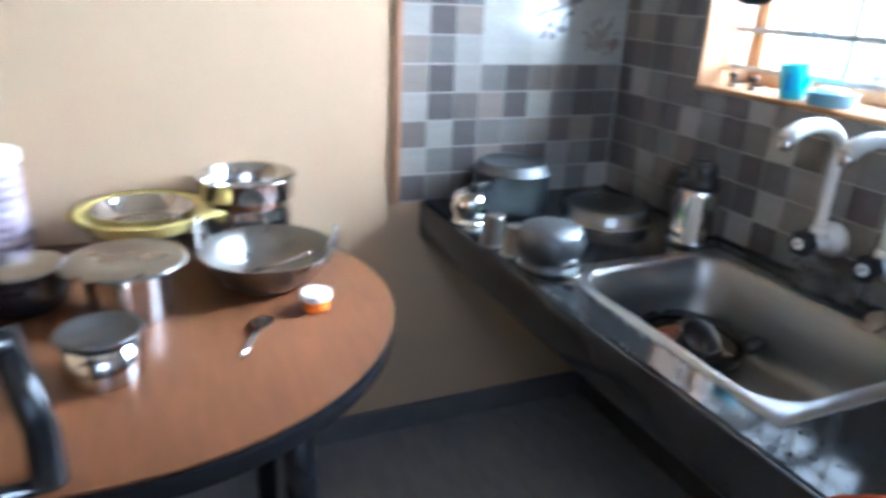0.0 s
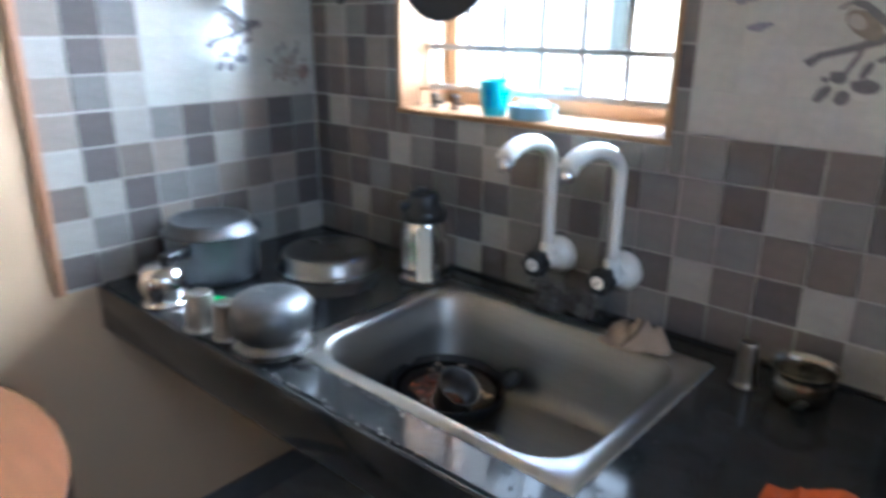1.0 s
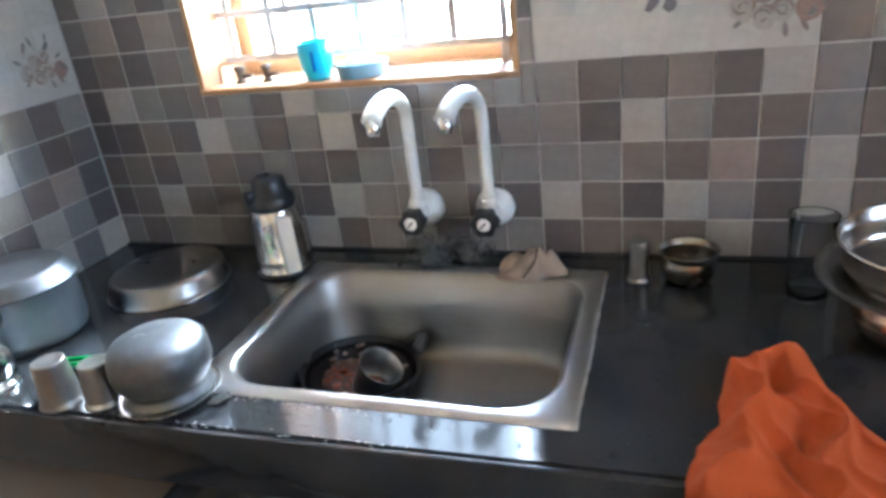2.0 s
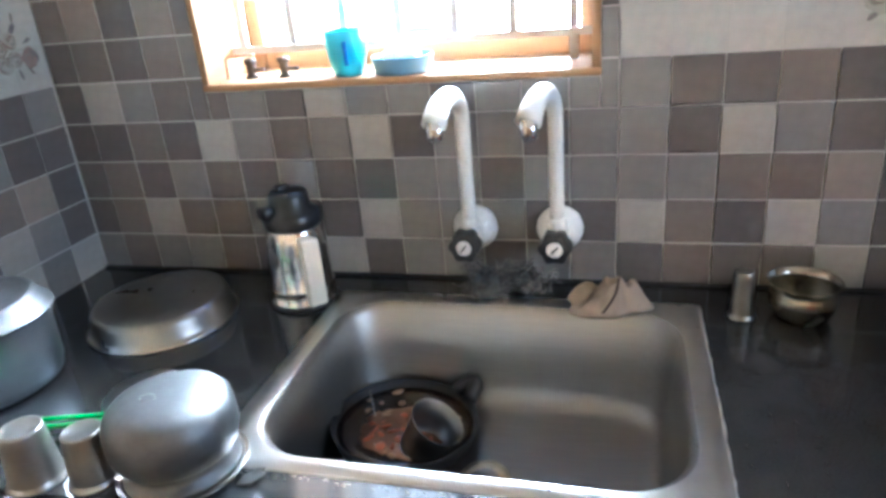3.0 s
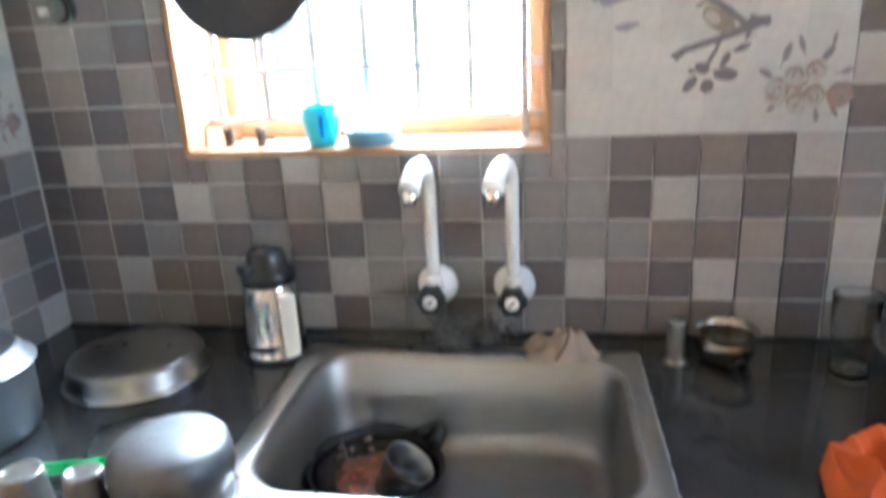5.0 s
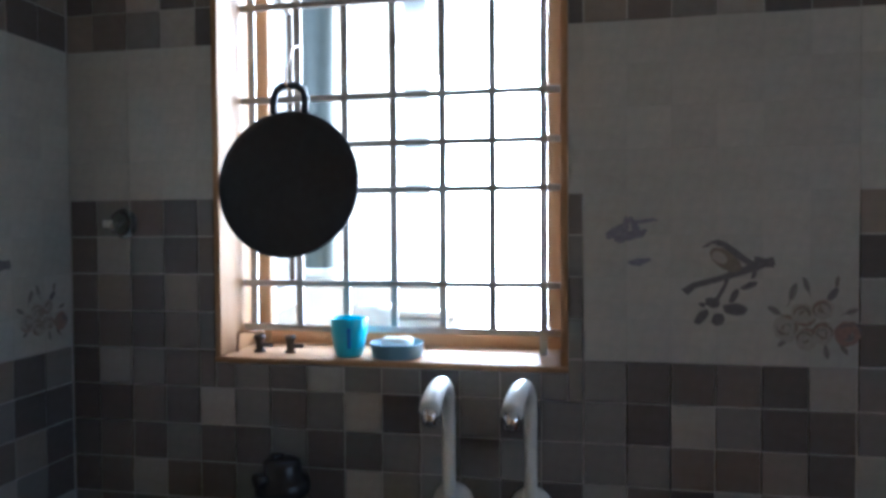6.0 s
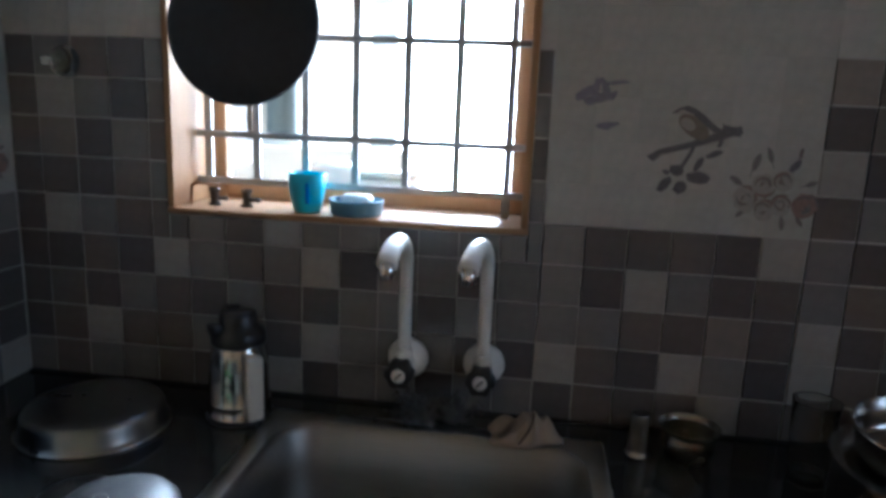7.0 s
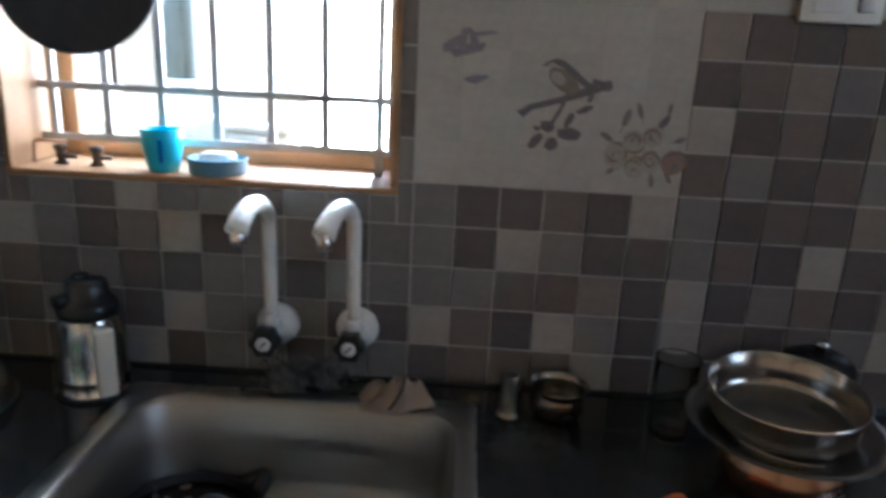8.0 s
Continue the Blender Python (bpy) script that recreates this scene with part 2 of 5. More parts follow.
# backdrop glow graded by hand: low on the house side, peak beside it
haze_at = hz.nodes.new("ShaderNodeTexCoord")
haze_xyz = hz.nodes.new("ShaderNodeSeparateXYZ")
haze_rise = hz.nodes.new("ShaderNodeMapRange")
haze_rise.interpolation_type = "SMOOTHSTEP"
for slot, value in zip((1, 2, 3, 4), (-1.7, -0.2, 0.36, 26.0)):
    haze_rise.inputs[slot].default_value = value
hz.links.new(haze_at.outputs["Object"], haze_xyz.inputs[0])
hz.links.new(haze_xyz.outputs[0], haze_rise.inputs[0])
# halves the glow further right, to spare the reveal and side wall
haze_fall = hz.nodes.new("ShaderNodeMapRange")
haze_fall.interpolation_type = "SMOOTHSTEP"
for slot, value in zip((1, 2, 3, 4), (1.5, 7.0, 1.0, 0.5)):
    haze_fall.inputs[slot].default_value = value
haze_both = hz.nodes.new("ShaderNodeMath")
haze_both.operation = "MULTIPLY"
hz.links.new(haze_xyz.outputs[0], haze_fall.inputs[0])
hz.links.new(haze_rise.outputs[0], haze_both.inputs[0])
hz.links.new(haze_fall.outputs[0], haze_both.inputs[1])
hz.links.new(haze_both.outputs[0], hb.inputs["Emission Strength"])
JAR_PLASTIC = material("mauve_plastic", (0.42, 0.34, 0.40), 0.25, vary=0.1, grain=15, bump=0.02)


# ---- mesh helpers ----
def smooth(bm, angle=35):
    for f in bm.faces:
        f.smooth = True
    for e in bm.edges:
        if len(e.link_faces) == 2 and e.calc_face_angle(0) > radians(angle):
            e.smooth = False
    return bm


def part(name, bm, mat, parent=None, label="", at=None):
    me = bpy.data.meshes.new(name)
    bmesh.ops.recalc_face_normals(bm, faces=bm.faces)
    bm.to_mesh(me)
    bm.free()
    me.materials.append(mat)
    ob = new(name, me)
    ob.parent = parent
    if at is not None:
        ob.matrix_basis = at
    if label:
        tagged(ob, label)
    return ob


def thing(name, m, label, category, group="", kind=""):
    ob = new(name)
    ob.empty_display_size = 0.02
    ob.matrix_basis = m
    return tagged(ob, label, category, group, kind)


def box(x0, x1, y0, y1, z0, z1, bevel=0.0, seg=2):
    bm = bmesh.new()
    bmesh.ops.create_cube(bm, size=1, matrix=Matrix.Translation(((x0 + x1) / 2, (y0 + y1) / 2, (z0 + z1) / 2)) @ Matrix.Diagonal((x1 - x0, y1 - y0, z1 - z0, 1)))
    if bevel:
        bmesh.ops.bevel(bm, geom=bm.edges[:], offset=bevel, segments=seg, affect="EDGES", profile=0.5)
        smooth(bm)
    return bm


def add(bm, other):
    me = bpy.data.meshes.new("tmp")
    other.to_mesh(me)
    other.free()
    bm.from_mesh(me)
    bpy.data.meshes.remove(me)
    return bm


def lathe(profile, steps=48, wobble=0.0, lobes=3, angle=40):
    """A turned form from (radius, height) pairs; radius 0 closes it."""
    bm = bmesh.new()
    rings = []
    for r, z in profile:
        if r <= 1e-5:
            rings.append([bm.verts.new((0, 0, z))])
        else:
            ring = []
            for i in range(steps):
                a = 2 * math.pi * i / steps
                k = r * (1 + wobble * math.sin(lobes * a + 40 * z))
                ring.append(bm.verts.new((k * math.cos(a), k * math.sin(a), z)))
            rings.append(ring)
    for a, b in zip(rings, rings[1:]):
        for i in range(steps):
            j = (i + 1) % steps
            if len(a) == 1 and len(b) > 1:
                bm.faces.new((a[0], b[i], b[j]))
            elif len(b) == 1 and len(a) > 1:
                bm.faces.new((a[i], a[j], b[0]))
            elif len(a) > 1:
                bm.faces.new((a[i], a[j], b[j], b[i]))
    return smooth(bm, angle)


def vessel(outer, t=0.0015, steps=48, wobble=0.0):
    """An open thin-walled vessel from its outer profile, bottom to rim."""
    inner = [(max(r - t, 0.0), z + (t if i == 0 else 0)) for i, (r, z) in enumerate(outer)]
    inner[0] = (inner[0][0], outer[0][1] + t)
    rim_r, rim_z = outer[-1]
    prof = [(0, outer[0][1])] + outer + [(rim_r - t / 2, rim_z + t * 0.7)] + inner[::-1] + [(0, inner[0][1])]
    return lathe(prof, steps, wobble)


def tube(points, radius, sides=12, flat=1.0, closed=False):
    """A round bar along points; radius may be one number or one for each point."""
    bm = bmesh.new()
    pts = [Vector(p) for p in points]
    n = len(pts)
    radii = radius if isinstance(radius, (list, tuple)) else [radius] * n
    rings = []
    side = None
    for i, p in enumerate(pts):
        if closed:
            d = (pts[(i + 1) % n] - pts[i - 1]).normalized()
        else:
            d = (pts[min(i + 1, n - 1)] - pts[max(i - 1, 0)]).normalized()
        if side is None:
            side = d.orthogonal().normalized()
        side = (side - d * side.dot(d)).normalized()
        up = d.cross(side)
        rings.append([bm.verts.new(p + radii[i] * (math.cos(2 * math.pi * k / sides) * side + flat * math.sin(2 * math.pi * k / sides) * up)) for k in range(sides)])
    pairs = list(zip(rings, rings[1:])) + ([(rings[-1], rings[0])] if closed else [])
    for a, b in pairs:
        for k in range(sides):
            bm.faces.new((a[k], a[(k + 1) % sides], b[(k + 1) % sides], b[k]))
    if not closed:
        bm.faces.new(rings[0][::-1])
        bm.faces.new(rings[-1])
    return smooth(bm, 50)


def prism(outline, z0, z1, bevel=0.0):
    """An upright block over a flat outline."""
    bm = bmesh.new()
    f = bm.faces.new([bm.verts.new((x, y, z0)) for x, y in outline])
    up = bmesh.ops.extrude_face_region(bm, geom=[f])
    bmesh.ops.translate(bm, verts=[v for v in up["geom"] if isinstance(v, bmesh.types.BMVert)], vec=(0, 0, z1 - z0))
    if bevel:
        edges = [e for e in bm.edges if abs(e.verts[0].co.z - e.verts[1].co.z) < 1e-6]
        bmesh.ops.bevel(bm, geom=edges, offset=bevel, segments=2, affect="EDGES", profile=0.5)
    return smooth(bm)


def rounded_rect(x0, x1, y0, y1, r, n=8):
    pts = []
    for cx, cy, a in ((x1 - r, y1 - r, 0), (x0 + r, y1 - r, 90), (x0 + r, y0 + r, 180), (x1 - r, y0 + r, 270)):
        for i in range(n + 1):
            t = radians(a + 90 * i / n)
            pts.append((cx + r * math.cos(t), cy + r * math.sin(t)))
    return pts


def structure(name, bm, mat, label):
    return tagged(part(name, bm, mat), label, kind="structure")


# ---- shell of the room ----
structure("floor", box(WALL - 0.2, EAST + 0.2, SOUTH - 0.2, 0.2, FLOOR - 0.12, FLOOR), FLOOR_M, "dark grey polished stone kitchen floor")
structure("ceiling", box(WALL - 0.2, EAST + 0.2, SOUTH - 0.2, 0.2, CEIL, CEIL + 0.12), WHITE_PAINT, "plain off-white painted ceiling")
wall_west = structure("wall_west", box(WALL - 0.2, WALL, SOUTH - 0.2, 0.2, FLOOR, CEIL), CREAM, "cream yellow painted wall, tiled above the worktop")
# unseen opening in this wall, added to hold the fill lamp
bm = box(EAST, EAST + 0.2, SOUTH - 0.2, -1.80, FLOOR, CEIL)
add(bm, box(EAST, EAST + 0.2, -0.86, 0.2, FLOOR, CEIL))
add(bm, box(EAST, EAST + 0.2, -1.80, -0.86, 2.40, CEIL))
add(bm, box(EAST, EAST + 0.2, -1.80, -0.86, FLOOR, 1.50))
structure("wall_east", bm, CREAM, "plain cream yellow painted wall with an unseen opening added for fill light")
structure("wall_south", box(WALL, EAST, SOUTH - 0.2, SOUTH, FLOOR, CEIL), CREAM, "plain cream yellow painted wall")
bm = box(WALL, WX0, 0.0, 0.2, FLOOR, CEIL)
add(bm, box(WX1, EAST, 0.0, 0.2, FLOOR, CEIL))
add(bm, box(WX0, WX1, 0.0, 0.2, FLOOR, WZ0 - 0.012))
add(bm, box(WX0, WX1, 0.0, 0.2, WZ1, CEIL))
wall_north = structure("wall_north", bm, GROUT, "kitchen wall with brown and grey mosaic tiles round a window")
# dark sheet put on the wall where the worktop's shade falls
structure("wall_under_worktop", box(WALL, EAST, -0.004, -0.0005, FLOOR, TOP - 0.031), UNDERSHADE, "dark sheet standing in for the shade under the worktop")
structure("baseboard", box(WALL, WALL + 0.012, SOUTH, 0, FLOOR, FLOOR + 0.085, 0.003), SKIRT, "grey stone skirting along the cream wall")
bm = box(WALL, WALL + 0.014, -0.716, -0.697, 0.855, CEIL, 0.003)
structure("trim", bm, TRIM_WOOD, "thin brown wooden strip closing the edge of the tiles")

# ---- window ----
win = thing("window_1", pose(0, 0, 0), "window opening with orange-cream painted reveal and iron grille", "window", kind="structure")
part("reveal", box(WX0 - 0.001, WX0 + 0.012, -0.004, 0.2, WZ0, WZ1, 0.002), REVEAL, win)
part("reveal", box(WX1 - 0.012, WX1 + 0.001, -0.004, 0.2, WZ0, WZ1, 0.002), REVEAL, win)
part("reveal", box(WX0, WX1, -0.004, 0.2, WZ1 - 0.012, WZ1, 0.002), REVEAL, win)
part("window_sill", box(WX0 - 0.002, WX1 + 0.002, -0.006, 0.21, WZ0 - 0.012, WZ0, 0.003), REVEAL, win, "orange-cream painted sill with rust and water stains")
for x0, x1 in ((WX0 + 0.012, WX0 + 0.040), (WX1 - 0.040, WX1 - 0.012)):
    part("window_frame", box(x0, x1, 0.165, 0.198, WZ0, WZ1 - 0.012, 0.003), REVEAL, win)
part("window_frame", box(WX0 + 0.040, WX1 - 0.040, 0.165, 0.198, WZ0, WZ0 + 0.032, 0.003), REVEAL, win)
part("window_frame", box(WX0 + 0.040, WX1 - 0.040, 0.165, 0.198, WZ1 - 0.044, WZ1 - 0.012, 0.003), REVEAL, win)
grille = thing("window_grille", pose(0, 0, 0), "grey painted iron window grille with rusty square bars", "grille", kind="structure")
GY = 0.104
for x in (0.219, 0.321, 0.423, 0.525, 0.626, 0.726, 0.826):
    z0 = WZ0 if x > 0.8 else 1.268
    part("upright_bar", box(x - 0.0075, x + 0.0075, GY - 0.005, GY + 0.005, z0, WZ1 - 0.012, 0.0015, 1), GRILLE_M, grille)
for z in (1.268, 1.361, 1.552, 1.646, 1.742, 1.935, 2.03):
    part("cross_bar", box(WX0 + 0.012, WX1 - 0.012, GY - 0.0115, GY - 0.004, z - 0.0065, z + 0.0065, 0.0015, 1), GRILLE_M, grille)
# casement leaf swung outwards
leaf = thing("window_shutter", pose(0.206, 0.205, 0, 0, 0, 101), "open casement shutter with frame and pane darkened in place of shade", "shutter")
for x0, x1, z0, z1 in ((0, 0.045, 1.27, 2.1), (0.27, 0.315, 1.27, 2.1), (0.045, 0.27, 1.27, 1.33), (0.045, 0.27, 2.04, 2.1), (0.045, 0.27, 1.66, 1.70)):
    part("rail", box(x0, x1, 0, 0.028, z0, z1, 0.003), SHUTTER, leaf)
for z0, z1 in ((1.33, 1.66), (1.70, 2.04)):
    part("pane", box(0.045, 0.27, 0.011, 0.016, z0, z1), SHUTTER_PANE, leaf, "pane darkened in colour in place of shade")

# ---- outdoors ----
structure("ground", box(-60, 60, -60, 80, -0.4, -0.024), EARTH, "bare earth yard round the house")
structure("backdrop", box(-9, 16, 9.0, 9.1, -0.1, 11), HAZE, "glowing backdrop of bright hazy sky beyond the yard")
house = thing("neighbour_house", pose(0, 0, 0), "pale plastered neighbouring house seen through the window", "house")
part("wall", box(-3.5, -0.60, 2.6, 5.0, -0.02, 2.92), OUT_WALL, house, "beige plastered wall")
part("wall", box(-0.03, 0.10, 2.5, 2.6, -0.02, 2.92), OUT_PALE, house, "pale grey painted wall")
part("roof", box(-3.6, 0.12, 2.36, 5.1, 2.92, 3.0), OUT_PALE, house)
col = part("column", lathe([(0, -0.02), (0.085, -0.02), (0.085, 2.92), (0, 2.92)], 32), OUT_GREEN, house, "round grey-green porch column", at=pose(-0.52, 2.45, 0))
part("collar", lathe([(0, 1.2), (0.11, 1.2), (0.11, 1.26), (0, 1.26)], 32), OUT_PALE, col)
tagged(part("compound_wall", box(-1.4, 0.27, 1.9, 2.05, -0.02, 1.22, 0.01), OUT_WALL), "low stained beige plaster wall in the yard", "wall")

# ---- worktop with the cut-out for the sink ----
SX0, SX1, SY0, SY1 = 0.426, 1.028, -0.531, -0.078     # sink rim
EDGE = -0.026       # the front runs a little aslant: it stands this much further out at the side wall
def skewed(bm):
    """Moves the front corners of the slab so that its front edge runs aslant."""
    for v in bm.verts:
        if v.co.y < FRONT + 0.02:
            v.co.y += EDGE * (1.1 - v.co.x) / 1.238
    return bm

bm = box(WALL, SX0 + 0.02, FRONT, 0, TOP - 0.03, TOP)
add(bm, box(SX1 - 0.02, 2.55, FRONT, 0, TOP - 0.03, TOP))
add(bm, box(SX0 + 0.02, SX1 - 0.02, FRONT, SY0 + 0.015, TOP - 0.03, TOP))
add(bm, box(SX0 + 0.02, SX1 - 0.02, SY1 - 0.015, 0, TOP - 0.03, TOP))
bmesh.ops.remove_doubles(bm, verts=bm.verts, dist=1e-5)
worktop = thing("worktop", pose(0, 0, 0), "polished black granite kitchen worktop with water marks", "worktop", kind="structure")
part("slab", skewed(bm), GRANITE, worktop)
part("front_edge", skewed(box(WALL, 2.55, FRONT - 0.014, FRONT - 0.001, TOP - 0.106, TOP - 0.002, 0.004)), GRANITE, worktop)
part("upstand", box(WALL + 0.006, 2.55, -0.012, -0.0045, TOP + 0.0005, TOP + 0.006, 0.001), GRANITE, worktop)
tagged(part("support_wall", box(2.50, 2.55, FRONT + 0.04, 0, FLOOR, TOP - 0.03), CREAM), "plain cream wall under the end of the worktop", kind="structure")

# ---- sink ----
sink = thing("kitchen_sink", pose(0, 0, TOP), "brushed stainless steel single-bowl sink set in black granite", "sink")
bm = bmesh.new()
NR = 9
loops = [(SX0, SX1, SY0, SY1, 0.006, 0.0005), (SX0 + 0.002, SX1 - 0.002, SY0 + 0.002, SY1 - 0.002, 0.008, 0.0045),
         (0.458, 0.998, -0.508, -0.108, 0.085, 0.0035), (0.462, 0.994, -0.504, -0.112, 0.083, 0.001),
         (0.467, 0.989, -0.499, -0.117, 0.081, -0.006), (0.474, 0.982, -0.491, -0.126, 0.080, -0.08),
         (0.481, 0.975, -0.483, -0.135, 0.080, -0.136), (0.486, 0.970, -0.478, -0.141, 0.079, -0.152), (0.494, 0.962, -0.470, -0.149, 0.075, -0.1615),
         (0.513, 0.943, -0.451, -0.168, 0.064, -0.1655), (0.60, 0.85, -0.36, -0.24, 0.05, -0.170)]
rings = [[bm.verts.new((x, y, z)) for x, y in rounded_rect(x0, x1, y0, y1, r, NR)] for x0, x1, y0, y1, r, z in loops]
for a, b in zip(rings[2:], rings[3:]):
    for i in range(len(a)):
        j = (i + 1) % len(a)
        bm.faces.new((a[i], a[j], b[j], b[i]))
bm.faces.new(rings[-1])
for v in rings[0] + rings[1]:
    bm.verts.remove(v)
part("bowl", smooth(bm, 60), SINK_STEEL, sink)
bm = bmesh.new()
rings = [[bm.verts.new((x, y, z)) for x, y in rounded_rect(x0, x1, y0, y1, r, NR)] for x0, x1, y0, y1, r, z in loops[:3]]
for a, b in zip(rings, rings[1:]):
    for i in range(len(a)):
        j = (i + 1) % len(a)
        bm.faces.new((a[i], a[j], b[j], b[i]))
part("rim", smooth(bm, 60), SINK_RIM, sink, "flat polished rim with water spots, paler for the window's gleam")
part("drain", lathe([(0, -0.176), (0.020, -0.176), (0.024, -0.1735), (0.036, -0.1735), (0.040, -0.1785), (0, -0.1785)], 32), DRAIN_M, sink, "scummy yellowed drain ring", at=pose(0.722, -0.318, 0.0055))
rng = random.Random(4)
for (ax, ay), (bx, by) in (((SX0, SY0), (SX0, SY1)), ((SX1, SY0), (SX1, SY1)), ((SX0, SY0), (SX1, SY0))):
    n = 40
    pts = [(ax + (bx - ax) * i / n + rng.uniform(-0.0008, 0.0008), ay + (by - ay) * i / n + rng.uniform(-0.0008, 0.0008), 0.001) for i in range(n + 1)]
    part("sealant_bead", tube(pts, [rng.uniform(0.0012, 0.0026) for _ in pts], 6, 0.6), SEAL, sink, "uneven dirty sealant")

# ---- taps ----
def tap(x, lean):
    t = thing("kitchen_tap", pose(x, 0, 0.962), "white plastic swan-neck tap with black knob on tiles", "tap", "taps over the sink")
    turn = pose(0, 0, 0, 90, 0, 0)
    part("flange", lathe([(0, 0.0022), (0.039, 0.0022), (0.039, 0.010), (0.035, 0.020), (0.024, 0.030), (0.019, 0.034), (0, 0.034)], 40), PVC, t, at=turn)
    part("valve_body", lathe([(0, 0.03), (0.0185, 0.03), (0.0195, 0.04), (0.0195, 0.066), (0.0165, 0.078), (0, 0.078)], 32), PVC, t, at=turn)
    part("collar", lathe([(0.0, 0.012), (0.0165, 0.012), (0.0165, 0.030), (0.0135, 0.036), (0, 0.036)], 28), PVC, t, at=pose(0, -0.052, 0))
    # lobed knob
    bm = bmesh.new()
    ring = []
    for k in range(48):
        a = 2 * math.pi * k / 48
        r = 0.0250 + 0.0022 * math.cos(6 * a)
        ring.append((r * math.cos(a), r * math.sin(a)))
    knob = part("knob", prism(ring, 0.076, 0.104, 0.003), BLACK_PLASTIC, t, "black knob with white disc", at=turn)
    part("disc", lathe([(0, 0.1035), (0.0125, 0.1035), (0.0125, 0.1056), (0.0115, 0.1064), (0, 0.1064)], 28), WHITE_CAP, knob)
    part("mark", box(-0.008, 0.008, -0.0016, 0.0016, 0.1062, 0.1070), BLACK_PLASTIC, knob, at=pose(0, 0, 0, 0, 0, 50 + 40 * lean))
    # swan neck
    pts, rad = [], []
    R, V, top = 0.080, 0.052, 0.195
    for i in range(8):
        pts.append((0, -0.052, 0.03 + (top - 0.03) * i / 7))
        rad.append(0.0118)
    for i in range(1, 17):
        a = math.pi * i / 16 * 0.82
        f = R - R * math.cos(a)
        pts.append((lean * f, -0.052 - f, top + V * math.sin(a)))
        rad.append(0.0118 + 0.0058 * (i / 16) ** 1.3)
    part("spout", tube(pts, rad, 20), PVC, t)
    end = Vector(pts[-1]) + Vector((0, 0.001, 0.002))
    part("nozzle", lathe([(0, -0.024), (0.011, -0.024), (0.0125, -0.020), (0.0125, 0.004), (0, 0.004)], 24), CHROME, t, "chrome aerator", at=pose(*end))
    return t

tap(0.663, -0.03)
tap(0.808, -0.14)

# ---- vessels on the worktop ----
def cooking_pot():
    t = thing("cooking_pot", pose(0.000, -0.418, TOP), "blue-grey aluminium cooking pot with lid and black handle on worktop", "pot")
    part("body", vessel([(0.086, 0), (0.096, 0.006), (0.100, 0.02), (0.1015, 0.06), (0.1015, 0.108), (0.106, 0.112)], 0.003, 56), ALU_BLUE, t)
    lid = part("lid", lathe([(0, 0.128), (0.05, 0.129), (0.072, 0.131), (0.082, 0.137), (0.088, 0.138), (0.093, 0.132), (0.097, 0.118), (0.109, 0.1135), (0.110, 0.111), (0, 0.111)], 56), ALU, t, "dull aluminium lid with raised rim")
    h = part("handle", box(0.098, 0.175, -0.013, 0.013, 0.080, 0.104, 0.006, 3), BLACK_PLASTIC, t, "black plastic handle", at=pose(0, 0, 0, 0, 0, -62))
    part("bracket", box(0.092, 0.104, -0.010, 0.010, 0.070, 0.108, 0.002), STEEL_DULL, h)
    return t

def small_jug():
    t = thing("small_steel_pot", pose(0.070, -0.574, TOP), "small round stainless steel pot turned upside down", "pot")
    prof = [(0.046, 0.0), (0.049, 0.0012), (0.0485, 0.004), (0.0455, 0.007), (0.0425, 0.012), (0.0425, 0.018), (0.0465, 0.028), (0.0490, 0.042), (0.0475, 0.058), (0.0415, 0.072), (0.0315, 0.081), (0.018, 0.0855), (0, 0.0865)]
    part("body", lathe(prof + [(0, 0.085), (0.030, 0.079), (0.046, 0.056), (0.0445, 0.028), (0.041, 0.012), (0.046, 0.0)], 48), STEEL, t)
    return t

def tumbler(name, x, y, r0, r1, h, label, group=""):
    t = thing(name, pose(x, y, TOP), label, "tumbler", group)
    # upside down: wide lip on the stone
    prof = [(0, h - 0.0012), (r1 - 0.003, h - 0.0010), (r1 - 0.002, h), (r1, h - 0.001), (r1 + 0.0006, h - 0.004), (r1 + 0.0014, h - 0.012), (r0 - 0.0005, 0.010), (r0, 0.006), (r0 + 0.0028, 0.0035), (r0 + 0.0036, 0.001), (r0 + 0.003, 0.0), (r0 - 0.002, 0.006), (r1 - 0.002, h - 0.008), (0, h - 0.008)]
    part("cup", lathe(prof, 40), STEEL_BROWN, t)
    return t

